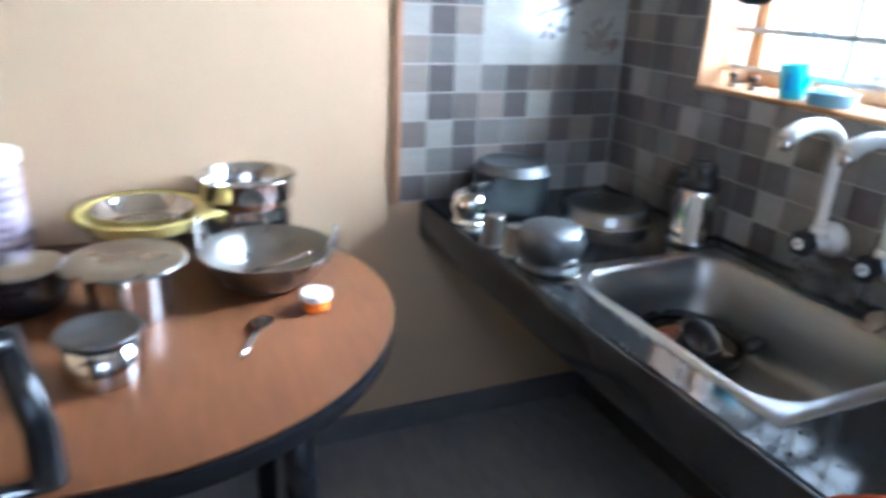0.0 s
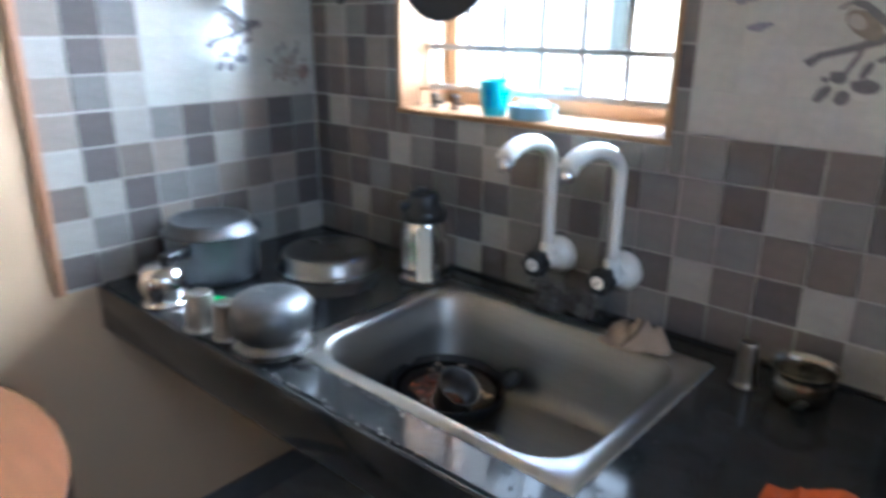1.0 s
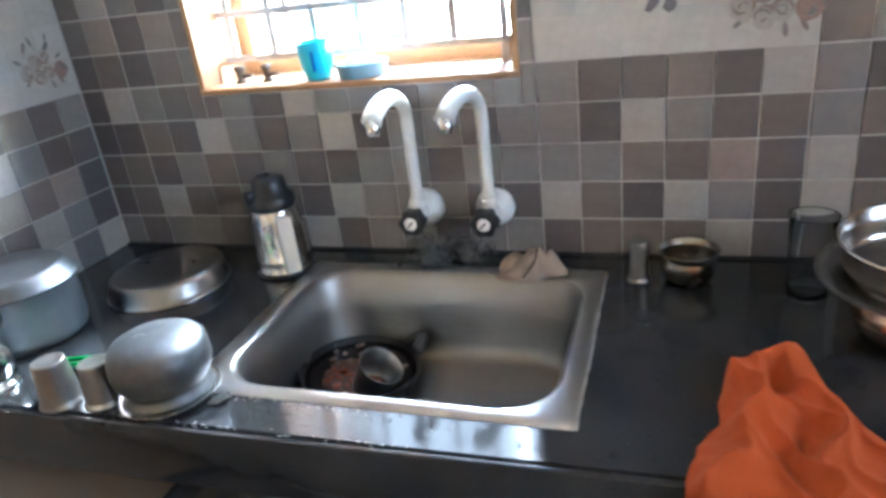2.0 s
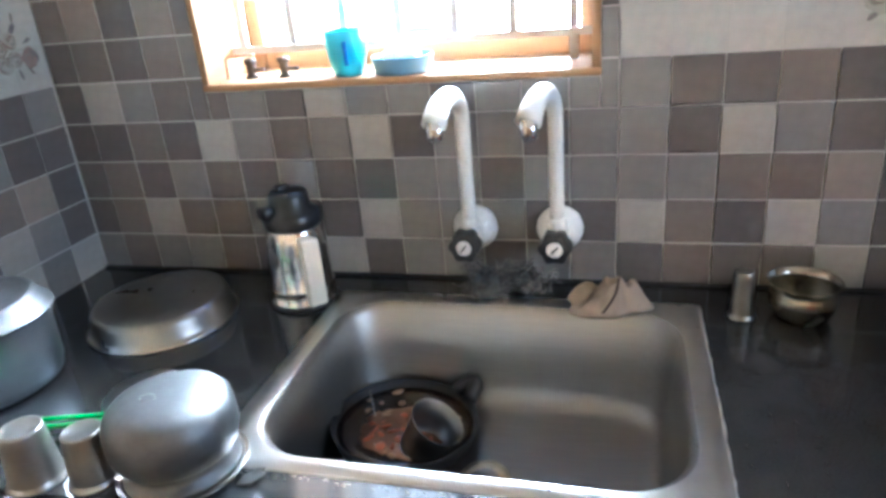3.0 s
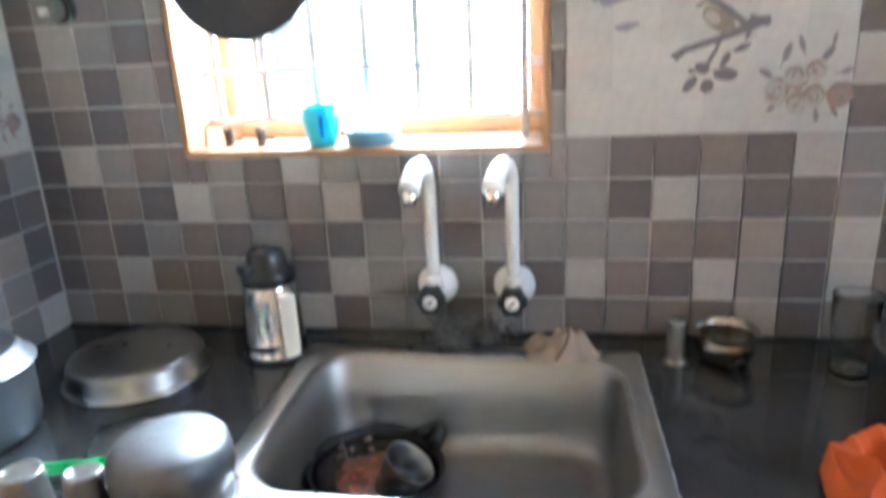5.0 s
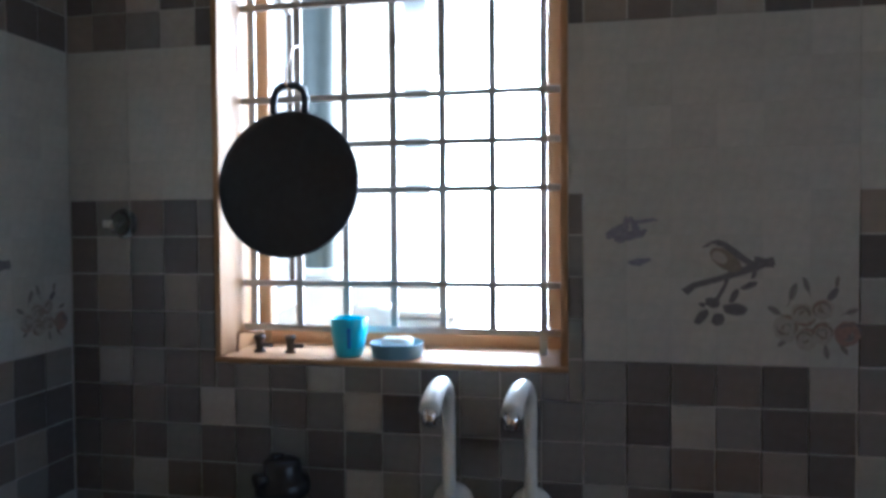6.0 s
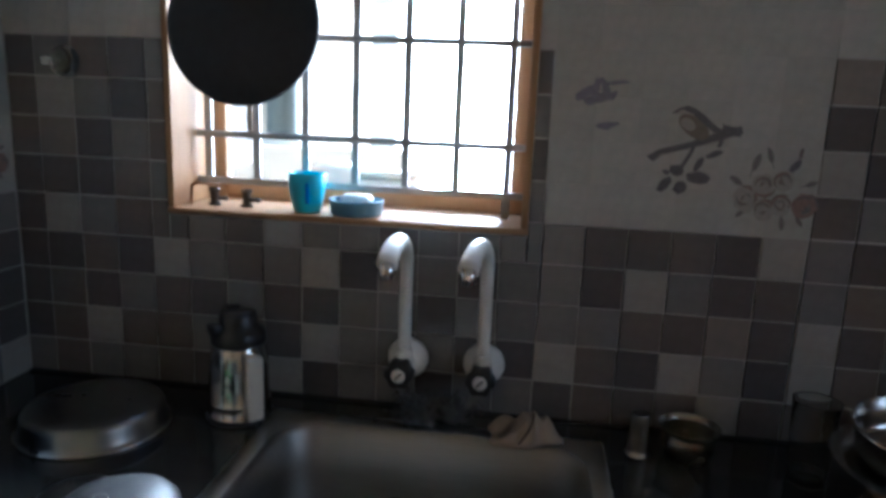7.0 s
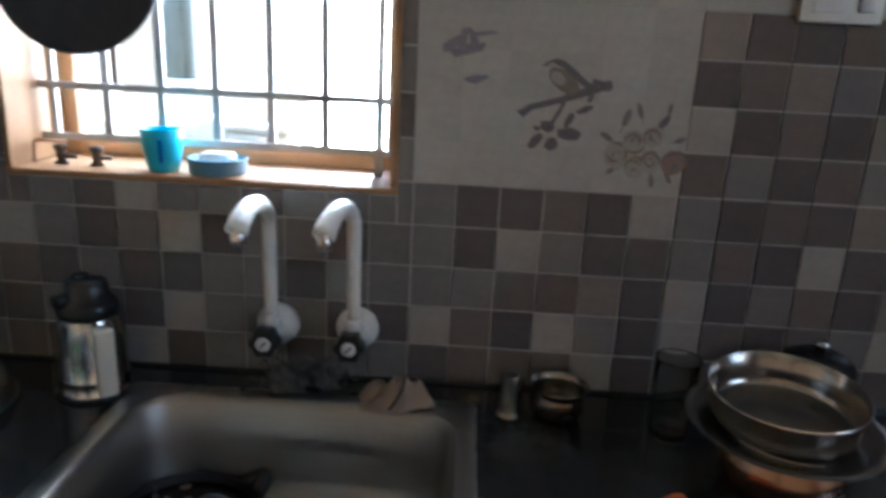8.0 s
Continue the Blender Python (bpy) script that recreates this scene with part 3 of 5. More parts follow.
def upturned_pot():
    t = thing("upturned_pot", pose(0.414, -0.544, TOP) @ Matrix.Diagonal((0.96, 0.96, 0.87, 1)), "dented aluminium pot turned upside down on a plate", "pot")
    prof = [(0.064, 0.010), (0.070, 0.012), (0.069, 0.016), (0.062, 0.022), (0.060, 0.032), (0.066, 0.038), (0.0735, 0.048), (0.0772, 0.064), (0.0772, 0.084), (0.0735, 0.102), (0.0655, 0.1125), (0.053, 0.1195), (0.034, 0.1235), (0.016, 0.1245), (0, 0.1245)]
    bm = lathe(prof + [(0, 0.1225), (0.036, 0.1215), (0.0625, 0.1105), (0.0750, 0.074), (0.058, 0.032), (0.062, 0.012), (0.064, 0.010)], 80, 0.008, 3)
    dents = [(rd.uniform(0, 6.28), rd.uniform(0.05, 0.125), rd.uniform(0.006, 0.014), rd.uniform(0.0006, 0.0018)) for rd in [random.Random(5)] for _ in range(16)]
    for v in bm.verts:
        if v.co.z > 0.04 and v.co.length > 0.06:
            flat = Vector((v.co.x, v.co.y, 0)).normalized()
            for a, z, r, d in dents:
                rr = 0.075 if z < 0.11 else 0.045
                c = Vector((rr * math.cos(a), rr * math.sin(a), z))
                v.co -= flat * d * math.exp(-((v.co - c).length / r) ** 2)
            v.co += flat * 0.0008 * noise.noise(v.co * 55)
    part("body", bm, ALU, t)
    part("base_mark", tube([(0.009 * math.cos(2 * math.pi * i / 24) - 0.014, 0.007 * math.sin(2 * math.pi * i / 24) - 0.012, 0.1242) for i in range(24)], 0.0006, 6, closed=True), STEEL_DULL, t)
    return t

def small_plate():
    t = thing("small_steel_plate", pose(0.414, -0.543, TOP), "small stainless steel plate under an upturned pot", "plate")
    part("dish", vessel([(0.054, 0), (0.062, 0.002), (0.069, 0.008), (0.074, 0.0095), (0.076, 0.0085)], 0.0012), STEEL, t)
    return t

cooking_pot()
small_jug()
tumbler("steel_tumbler", 0.241, -0.587, 0.0308, 0.0242, 0.074, "small stainless steel tumbler turned upside down", "upturned tumblers")
tumbler("steel_tumbler", 0.314, -0.574, 0.0280, 0.0225, 0.069, "small stainless steel tumbler turned upside down beside pot", "upturned tumblers")
tumbler("steel_tumbler", 1.085, -0.103, 0.0175, 0.0135, 0.076, "narrow worn steel tumbler turned upside down by the wall")
small_plate()
upturned_pot()

t = thing("flat_lid", pose(0.268, -0.415, TOP), "flat round steel lid lying behind the upturned pot", "lid")
part("disc", lathe([(0, 0.006), (0.052, 0.007), (0.058, 0.006), (0.060, 0.003), (0.060, 0.0), (0.057, 0.0), (0.055, 0.004), (0, 0.004)], 44), STEEL_DULL, t)

t = thing("green_spatula", pose(0.292, -0.482, TOP + 0.008, 0, 0, 12), "bright green plastic spatula lying between cups", "spatula")
loop = [(0.0, 0.0065, 0.012), (-0.05, 0.0075, 0.007), (-0.10, 0.0085, 0.005), (-0.128, 0.008, 0.0045), (-0.137, 0.0, 0.0045), (-0.128, -0.008, 0.0045), (-0.10, -0.0085, 0.005), (-0.05, -0.0075, 0.007), (0.0, -0.0025, 0.012)]
part("handle", tube(loop, 0.0034, 10), GREEN_PLASTIC, t)
part("blade", prism([(0.0, -0.006), (0.03, -0.018), (0.055, -0.016), (0.055, 0.022), (0.03, 0.024), (0.0, 0.014)], 0.010, 0.015, 0.0012), GREEN_PLASTIC, t)

t = thing("steel_platter", pose(0.144, -0.198, TOP) @ Matrix.Diagonal((1.0, 1.0, 1.06, 1)), "large round stainless steel platter turned upside down on worktop", "platter")
part("dish", lathe([(0, 0.040), (0.06, 0.0405), (0.104, 0.0395), (0.111, 0.037), (0.1145, 0.030), (0.1165, 0.012), (0.1215, 0.004), (0.1245, 0.003), (0.1245, 0.0), (0.120, 0.0), (0.114, 0.010), (0.111, 0.034), (0.104, 0.037), (0, 0.038)], 72), STEEL_DULL, t)
part("rim", tube([(0.1245 * math.cos(2 * math.pi * i / 72), 0.1245 * math.sin(2 * math.pi * i / 72), 0.0022) for i in range(72)], 0.0021, 8, closed=True), STEEL, t, "rolled bright rim")

# ---- flask ----
t = thing("steel_flask", pose(0.368, -0.104, TOP) @ Matrix.Diagonal((1.16, 1.16, 1.07, 1)), "stainless steel vacuum flask with black lid and cream handle", "flask")
part("body", lathe([(0, 0), (0.046, 0), (0.0495, 0.003), (0.0495, 0.010), (0.0465, 0.014), (0.0475, 0.030), (0.0478, 0.032), (0.0465, 0.034), (0.0460, 0.07), (0.0445, 0.105), (0.0415, 0.122), (0.040, 0.128), (0.038, 0.134), (0, 0.134)], 56), STEEL, t)
part("base_ring", lathe([(0, -0.0), (0.051, 0.0), (0.052, 0.004), (0.050, 0.008), (0, 0.008)], 56), BLACK_PLASTIC, t)
lid = part("lid", lathe([(0, 0.130), (0.040, 0.130), (0.0425, 0.136), (0.042, 0.148), (0.038, 0.156), (0.030, 0.162), (0.029, 0.180), (0.026, 0.186), (0.015, 0.188), (0, 0.188)], 48), BLACK_PLASTIC, t, "black plastic screw lid with spout")
part("spout", box(-0.014, 0.014, -0.047, -0.028, 0.150, 0.170, 0.006, 3), BLACK_PLASTIC, lid, at=pose(0, 0, 0, 0, 0, -40))
part("latch", box(-0.010, 0.010, 0.006, 0.022, 0.186, 0.194, 0.003, 2), BLACK_PLASTIC, lid, at=pose(0, 0, 0, 0, 0, 60))
bm = box(0.055, 0.069, -0.0135, 0.0135, 0.016, 0.126, 0.004, 3)
for v in bm.verts:
    v.co.x += 0.004 * math.sin((v.co.z - 0.016) / 0.110 * math.pi)
handle = part("handle", bm, CREAM_PLASTIC, t, "cream plastic slab handle", at=pose(0, 0, 0, 0, 0, -46))
part("bracket", box(0.038, 0.060, -0.010, 0.010, 0.112, 0.124, 0.003), CREAM_PLASTIC, handle)
part("bracket", box(0.040, 0.060, -0.010, 0.010, 0.018, 0.028, 0.003), CREAM_PLASTIC, handle)

# ---- right of the sink ----
t = thing("small_bowl", pose(1.168, -0.097, TOP), "small round brassy steel bowl with dark inside", "bowl")
part("body", vessel([(0.030, 0), (0.036, 0.004), (0.044, 0.018), (0.0465, 0.032), (0.044, 0.044), (0.042, 0.049), (0.047, 0.056), (0.051, 0.059)], 0.0015), BRASSY, t)

t = thing("glass_jar", pose(1.347, -0.137, TOP), "tall clear glass jar standing against the tiles", "jar")
part("body", lathe([(0, 0.0), (0.029, 0.0), (0.031, 0.004), (0.030, 0.02), (0.033, 0.08), (0.036, 0.138), (0.0363, 0.140), (0.0350, 0.138), (0.0320, 0.08), (0.0290, 0.02), (0.0290, 0.006), (0, 0.005)], 40), GLASS, t)

t = thing("copper_bottom_pot", pose(1.471, -0.265, TOP), "round copper-bottomed steel pot under a stack of dishes", "pot")
part("body", vessel([(0.055, 0), (0.070, 0.006), (0.083, 0.024), (0.088, 0.046), (0.085, 0.060), (0.075, 0.074), (0.072, 0.082), (0.078, 0.088), (0.084, 0.091)], 0.002), COPPER, t)
part("rim", lathe([(0.0735, 0.070), (0.0770, 0.073), (0.0735, 0.082), (0.079, 0.088), (0.086, 0.0925), (0.083, 0.0925), (0.0735, 0.084)], 48), STEEL, t, "steel upper rim")
t = thing("steel_rim_plate", pose(1.468, -0.256, TOP + 0.094, 2.5, -2.0, 0) @ Matrix.Diagonal((0.94, 0.94, 1, 1)), "wide flat steel plate resting on a copper-bottomed pot", "plate")
part("dish", vessel([(0.095, 0), (0.112, 0.003), (0.126, 0.009), (0.142, 0.012), (0.145, 0.010)], 0.0015, 64), STEEL_DARK, t)
t = thing("steel_basin", pose(1.468, -0.245, TOP + 0.1005, 4.5, -2.5, 0) @ Matrix.Diagonal((0.93, 0.93, 1, 1)), "open stainless steel basin on top of a plate", "basin")
part("dish", vessel([(0.100, 0), (0.106, 0.004), (0.109, 0.016), (0.113, 0.050), (0.116, 0.0515)], 0.0015, 72), STEEL_DARK, t)
part("rim", tube([(0.1155 * math.cos(2 * math.pi * i / 72), 0.1155 * math.sin(2 * math.pi * i / 72), 0.0515) for i in range(72)], 0.0022, 8, closed=True), STEEL, t, "rolled bright rim")
t = thing("steel_canister", pose(1.594, -0.086, TOP), "stainless steel canister with glossy dark lid and bright knob", "canister")
part("body", lathe([(0, 0), (0.054, 0), (0.056, 0.003), (0.056, 0.108), (0, 0.108)], 48), STEEL_DULL, t)
lid = part("lid", lathe([(0, 0.106), (0.058, 0.106), (0.0585, 0.120), (0.054, 0.132), (0.035, 0.142), (0, 0.145)], 48), BLACK_GLOSS, t, "glossy dark lid")
part("knob", lathe([(0, 0.144), (0.008, 0.144), (0.009, 0.150), (0.014, 0.154), (0.014, 0.160), (0.008, 0.164), (0, 0.164)], 24), CHROME, lid)


# ---- cloths ----
def crumple(nx, ny, fn, thick=0.002):
    """A closed cloth heap: rings from the rim (v = 1) up to a small cap, with an under-side a little lower."""
    bm = bmesh.new()
    layers = []
    for low in (0.0, thick):
        grid = []
        for j in range(ny):
            v = 0.05 + 0.95 * j / (ny - 1)
            grid.append([bm.verts.new(Vector(fn(i / nx, v)) - Vector((0, 0, low))) for i in range(nx)])
        for a, b in zip(grid, grid[1:]):
            for i in range(nx):
                bm.faces.new((a[i], a[(i + 1) % nx], b[(i + 1) % nx], b[i]))
        bm.faces.new(grid[0])
        layers.append(grid[-1])
    a, b = layers
    for i in range(nx):
        bm.faces.new((a[i], a[(i + 1) % nx], b[(i + 1) % nx], b[i]))
    return smooth(bm, 80)

def along(line, v):
    k = min(int(v * (len(line) - 1)), len(line) - 2)
    f = v * (len(line) - 1) - k
    return [p + (q - p) * f for p, q in zip(line[k], line[k + 1])]

def crease(x):
    """A row of folds with soft troughs and sharp crests, 0 to 1."""
    return 1 - abs(math.sin(math.pi * x)) ** 0.75

LEFT_HEM = ((1.214, -0.402), (1.200, -0.443), (1.200, -0.496), (1.172, -0.543), (1.156, -0.623), (1.144, -0.673))
RIGHT_HEM = ((1.300, -0.339), (1.320, -0.403), (1.354, -0.464), (1.390, -0.519), (1.422, -0.579), (1.450, -0.659))

def orange_heap(u, v):
    """A cloth heaped to a short crest at the back, falling in fanned folds over the front of the worktop."""
    (xa, ya), (xb, yb) = along(LEFT_HEM, v), along(RIGHT_HEM, v)
    x, y = xa + (xb - xa) * u, ya + (yb - ya) * u - 0.022 * math.sin(math.pi * u) * v
    w = noise.noise(Vector((x * 13, y * 13, 3.0)))
    x += 0.004 * noise.noise(Vector((x * 40, y * 40, 1.0)))
    k = 14 - 8.5 * min(1.0, 2 * v)
    edge = min(1.0, k * u, k * (1 - u)) ** 0.6
    rise = min(1.0, v / 0.07) ** 0.7
    h = (0.052 - 0.030 * min(1.0, v * 1.7)) * edge * rise
    soft_top = min(1.0, 1.8 * v)
    h += 0.030 * (crease(2.2 * u + 0.9 * v + 0.55 * w) - 0.35) * edge * rise * soft_top
    h += 0.013 * (crease(4.3 * u - 2.6 * v + 1.1 * w + 0.4) - 0.35) * edge * rise * soft_top
    h += 0.010 * w * edge
    # pocket under the crest and the fold that crosses it
    h -= 0.046 * math.exp(-((u - 0.55 - 0.25 * (v - 0.2)) / 0.13) ** 2 - ((v - 0.20) / 0.07) ** 2)
    h += 0.014 * math.exp(-((u - 0.18 - 1.1 * (v - 0.12)) / 0.07) ** 2) * math.exp(-((v - 0.25) / 0.16) ** 2)
    h -= 0.014 * math.exp(-((u - 0.55) / 0.05) ** 2 - ((v - 0.58) / 0.12) ** 2)
    h = max(h, 0.004 + 0.002 * math.sin(40 * u + 30 * v))
    if y < FRONT - 0.018:
        over = FRONT - 0.018 - y
        return (x, FRONT - 0.024 - 0.15 * over - 0.006 * math.sin(60 * x), TOP + h - over * 1.9)
    return (x, y, TOP + h)

bm = bmesh.new()
NU, NV = 90, 110
sheets = [[[bm.verts.new(Vector(orange_heap(i / (NU - 1), j / (NV - 1))) - Vector((0, 0, low))) for i in range(NU)] for j in range(NV)] for low in (0.0, 0.0022)]
for g in sheets:
    for a, b in zip(g, g[1:]):
        for i in range(NU - 1):
            bm.faces.new((a[i], a[i + 1], b[i + 1], b[i]))
up, dn = [g[0] + [r[-1] for r in g[1:]] + g[-1][-2::-1] + [r[0] for r in g[-2:0:-1]] for g in sheets]
for i in range(len(up)):
    bm.faces.new((up[i], up[(i + 1) % len(up)], dn[(i + 1) % len(up)], dn[i]))
cl = part("orange_cloth", smooth(bm, 80), ORANGE_CLOTH)
tagged(cl, "crumpled bright orange cloth heaped on the worktop edge", "cloth")

HUMPS = ((0.012, 0.000, 0.030, 0.034, 0.040), (-0.040, 0.016, 0.028, 0.022, 0.030), (0.040, 0.002, 0.026, 0.030, 0.036), (0.024, -0.030, 0.030, 0.024, 0.024), (-0.016, -0.018, 0.020, 0.022, 0.014))
def rag(u, v):
    """A wrung-out cloth: one tall hump, a drooping lobe beside it and folds that run down from the top."""
    a = 2 * math.pi * u
    k = v * (1 + 0.12 * math.sin(3 * a + 1.6) + 0.07 * math.sin(6 * a + 3 * v))
    x, y = 0.064 * k * math.cos(a), 0.052 * k * math.sin(a)
    h = 0.0
    for cx, cy, sx, sy, top in HUMPS:
        h += (top * math.exp(-(((x - cx) / sx) ** 2 + ((y - cy) / sy) ** 2) ** 1.4)) ** 4
    h = h ** 0.25
    turn = math.atan2(y + 0.012, x - 0.022)
    h *= 1 + 0.05 * math.sin(5 * turn + 5 * v) * min(1.0, 2 * v) + 0.42 * noise.noise(Vector((x * 38, y * 38, 5.0)))
    h = h * (1 - v ** 6) + 0.0025
    h += 0.017 * (0.35 - abs(noise.noise(Vector((x * 48 + 9 * y, y * 34, 9.0))))) * (1 - v)
    return (0.886 + x, -0.091 + y, TOP + 0.006 + max(h, 0.001))

bm = crumple(96, 40, rag)
rg = tagged(part("dish_rag", bm, RAG), "crumpled beige dish rag with dark stripe behind the sink", "cloth")
pts = []
for i in range(21):
    p = rag(0.90 - 0.16 * i / 20, 0.42 + 0.5 * (i / 20) ** 1.5)
    pts.append((p[0], p[1], p[2] + 0.0014))
part("stripe", tube(pts, 0.0018, 6), RAG_STRIPE, rg)

# ---- wire scourers ----
def scourer(x, y, z, r, seed, sy=0.75):
    rg2 = random.Random(seed)
    bm = bmesh.new()
    for _ in range(130):
        c = Vector((rg2.gauss(0, r * 0.42), rg2.gauss(0, r * 0.3), max(rg2.gauss(r * 0.5, r * 0.3), 0.004)))
        ax = Vector((rg2.gauss(0, 1), rg2.gauss(0, 1), rg2.gauss(0, 1))).normalized()
        s = ax.orthogonal().normalized()
        q = ax.cross(s)
        rr = r * rg2.uniform(0.10, 0.24)
        pts = []
        for k in range(9):
            a = 2 * math.pi * k / 9
            p = c + rr * (math.cos(a) * s + math.sin(a) * q) + 0.12 * rr * Vector((rg2.gauss(0, 1), rg2.gauss(0, 1), rg2.gauss(0, 1)))
            p.z = max(p.z, 0.002)
            p.y *= sy
            pts.append(p)
        add(bm, tube(pts, 0.0011, 4, closed=True))
    t = thing("wire_scourer", pose(x, y, z), "dark tangled steel wire scourer behind the sink", "scourer", "scourers")
    tagged(part("wire_strand", bm, STEEL_SCRUB, t), kind="stuff")
    core = bmesh.new()
    bmesh.ops.create_icosphere(core, subdivisions=3, radius=r * 0.5)
    for v in core.verts:
        v.co *= 1 + 0.4 * noise.noise(v.co * 120)
        v.co.z = max(v.co.z + r * 0.32, 0.001)
        v.co.y *= sy
    part("core", core, SCRUB_CORE, t)
    return t

scourer(0.690, -0.076, TOP + 0.003, 0.050, 3)
scourer(0.754, -0.052, TOP + 0.003, 0.042, 8)

# torn leaf scrap by the sink corner
bm = prism([(0, 0), (0.018, -0.004), (0.034, 0.004), (0.030, 0.018), (0.016, 0.022), (0.004, 0.014)], 0, 0.002, 0.0006)
for v in bm.verts:
    v.co.z += 0.008 * (v.co.x / 0.034) ** 2
sc = part("foil_scrap", bm, STEEL_DULL)
sc.matrix_basis = pose(0.492, -0.561, TOP + 0.001, 0, 0, 15)
tagged(sc, "small crumpled grey foil scrap by the sink corner", "scrap")

# water drops on the granite
rng = random.Random(11)
bm = bmesh.new()
for _ in range(120):
    zone = rng.random()
    if zone < 0.55:
        x, y = 1.045 + 0.10 * rng.random() ** 1.6, rng.uniform(-0.575, -0.33)
    elif zone < 0.8:
        x, y = rng.uniform(0.62, 1.12), rng.uniform(-0.582, -0.545)
    else:
        x, y = rng.uniform(1.05, 1.20), rng.uniform(-0.585, -0.50)
    rim, r = 0.0, rng.choice((0.0012, 0.0015, 0.0019, 0.0026))
    if rng.random() < 0.22:
        x, y, rim, r = rng.uniform(0.985, 1.022), rng.uniform(-0.522, -0.42), 0.0040, 0.0011
    d = bmesh.new()
    bmesh.ops.create_icosphere(d, subdivisions=2, radius=1, matrix=Matrix.Translation((x, y, TOP + 0.0002 + rim)) @ Matrix.Rotation(rng.uniform(0, 6), 4, "Z") @ Matrix.Diagonal((r * rng.uniform(1, 2.2), r, r * 0.75, 1)))
    add(bm, d)
tagged(part("water_drops", smooth(bm, 90), WATER), "scattered water drops on black granite beside the sink", "water", kind="stuff")

# limescale along the front of the worktop and of the sink
rng = random.Random(31)
bm = bmesh.new()
for _ in range(90):
    if rng.random() < 0.35:
        x = rng.uniform(0.47, 0.86)
        y = FRONT - 0.006 + EDGE * (1.1 - x) / 1.238 + abs(rng.gauss(0, 0.006))
    else:
        x, y = rng.uniform(0.45, 0.80), SY0 - 0.004 - abs(rng.gauss(0, 0.004))
    r = rng.uniform(0.0004, 0.0013)
    d = bmesh.new()
    bmesh.ops.create_icosphere(d, subdivisions=1, radius=1, matrix=Matrix.Translation((x, y, TOP + 0.0002)) @ Matrix.Rotation(rng.gauss(0, 0.4), 4, "Z") @ Matrix.Diagonal((r * rng.uniform(1.5, 4), r, 0.0006, 1)))
    add(bm, d)
tagged(part("limescale_crust", smooth(bm, 90), SEAL), "whitish limescale crust along the worktop edge by the sink", "limescale", kind="stuff")

# ---- in the sink ----
BOT = TOP - 0.17
murk = lathe([(0, 0.035), (0.03, 0.035), (0.06, 0.035), (0.09, 0.035), (0.1085, 0.0345), (0.104, 0.018), (0, 0.014)], 64)
for v in murk.verts:
    if v.co.z > 0.0347:
        v.co.z += 0.0007 * noise.noise(v.co * 90)
food = lathe([(0, 0.044), (0.014, 0.044), (0.028, 0.043), (0.042, 0.0415), (0.054, 0.039), (0.064, 0.036), (0.070, 0.031), (0, 0.026)], 60)
for v in food.verts:
    k = 1 + 0.22 * noise.noise(Vector((math.atan2(v.co.y, v.co.x) * 1.1, 3.0, 0.5)))
    v.co.x, v.co.y = v.co.x * k, v.co.y * k
    if v.co.z > 0.032:
        v.co.z += 0.0040 * noise.noise(v.co * 80) + 0.002 * noise.noise(v.co * 190)
pan = thing("dirty_pan", pose(0.586, -0.266, BOT + 0.004, -2, 3, 0) @ Matrix.Diagonal((0.98, 0.98, 1, 1)), "blackened round pan full of reddish food scraps soaking in sink", "pan")
part("body", vessel([(0.074, 0), (0.096, 0.006), (0.108, 0.020), (0.114, 0.038), (0.1165, 0.046)], 0.003, 56), PAN_BLACK, pan)
part("dishwater", smooth(murk, 60), MURK, pan, "dark murky dishwater")
part("food", smooth(food, 80), FOOD, pan, "brown and red vegetable scraps", at=pose(0.004, -0.020, 0, 0, 0, 40))
pts = [(0.112 + 0.026 * math.sin(math.pi * i / 12), 0.018 - 0.036 * i / 12, 0.047 + 0.016 * math.sin(math.pi * i / 12)) for i in range(13)]
part("loop_handle", tube(pts, 0.012, 12), PAN_BLACK, pan, at=pose(0, 0, 0, 0, 0, 48))
rng = random.Random(21)
for nm, mat in (("tomato_bit", TOMATO), ("onion_bit", ONION)):
    d = bmesh.new()
    bmesh.ops.create_icosphere(d, subdivisions=2, radius=1)
    for v in d.verts:
        v.co *= 1 + 0.3 * noise.noise(v.co * 2.0)
    first = part(nm, smooth(d, 80), mat, pan)
    for i in range(20 if nm == "tomato_bit" else 16):
        ob = first if i == 0 else new(nm, first.data)
        ob.parent = pan
        a, r = rng.uniform(0, 6.28), (0.055 if nm == "tomato_bit" else 0.095) * math.sqrt(rng.random())
        ob.matrix_basis = pose(r * math.cos(a), r * math.sin(a) - (0.022 if nm == "tomato_bit" else 0), (0.043 if r < 0.03 else 0.040) if nm == "tomato_bit" else (0.042 if r < 0.04 else 0.036), rng.uniform(-15, 15), rng.uniform(-15, 15), rng.uniform(0, 180)) @ Matrix.Diagonal((rng.uniform(0.004, 0.012), rng.uniform(0.003, 0.008), 0.0036, 1))
t = thing("steel_cup", Matrix.Translation((0.622, -0.312, BOT + 0.034)) @ Vector((0.52, -0.02, 0.80)).to_track_quat("Z", "Y").to_matrix().to_4x4() @ Matrix.Diagonal((1.06, 1.06, 0.86, 1)), "thin worn steel cup lying tilted in the dirty pan", "cup")
part("body", vessel([(0.026, 0), (0.028, 0.002), (0.033, 0.04), (0.037, 0.074), (0.0395, 0.077)], 0.0012), STEEL_CUP, t)
t = thing("teaspoon", pose(0.530, -0.245, BOT + 0.045, 0, 14, -62), "thin steel spoon handle sticking out of the food scraps", "spoon")
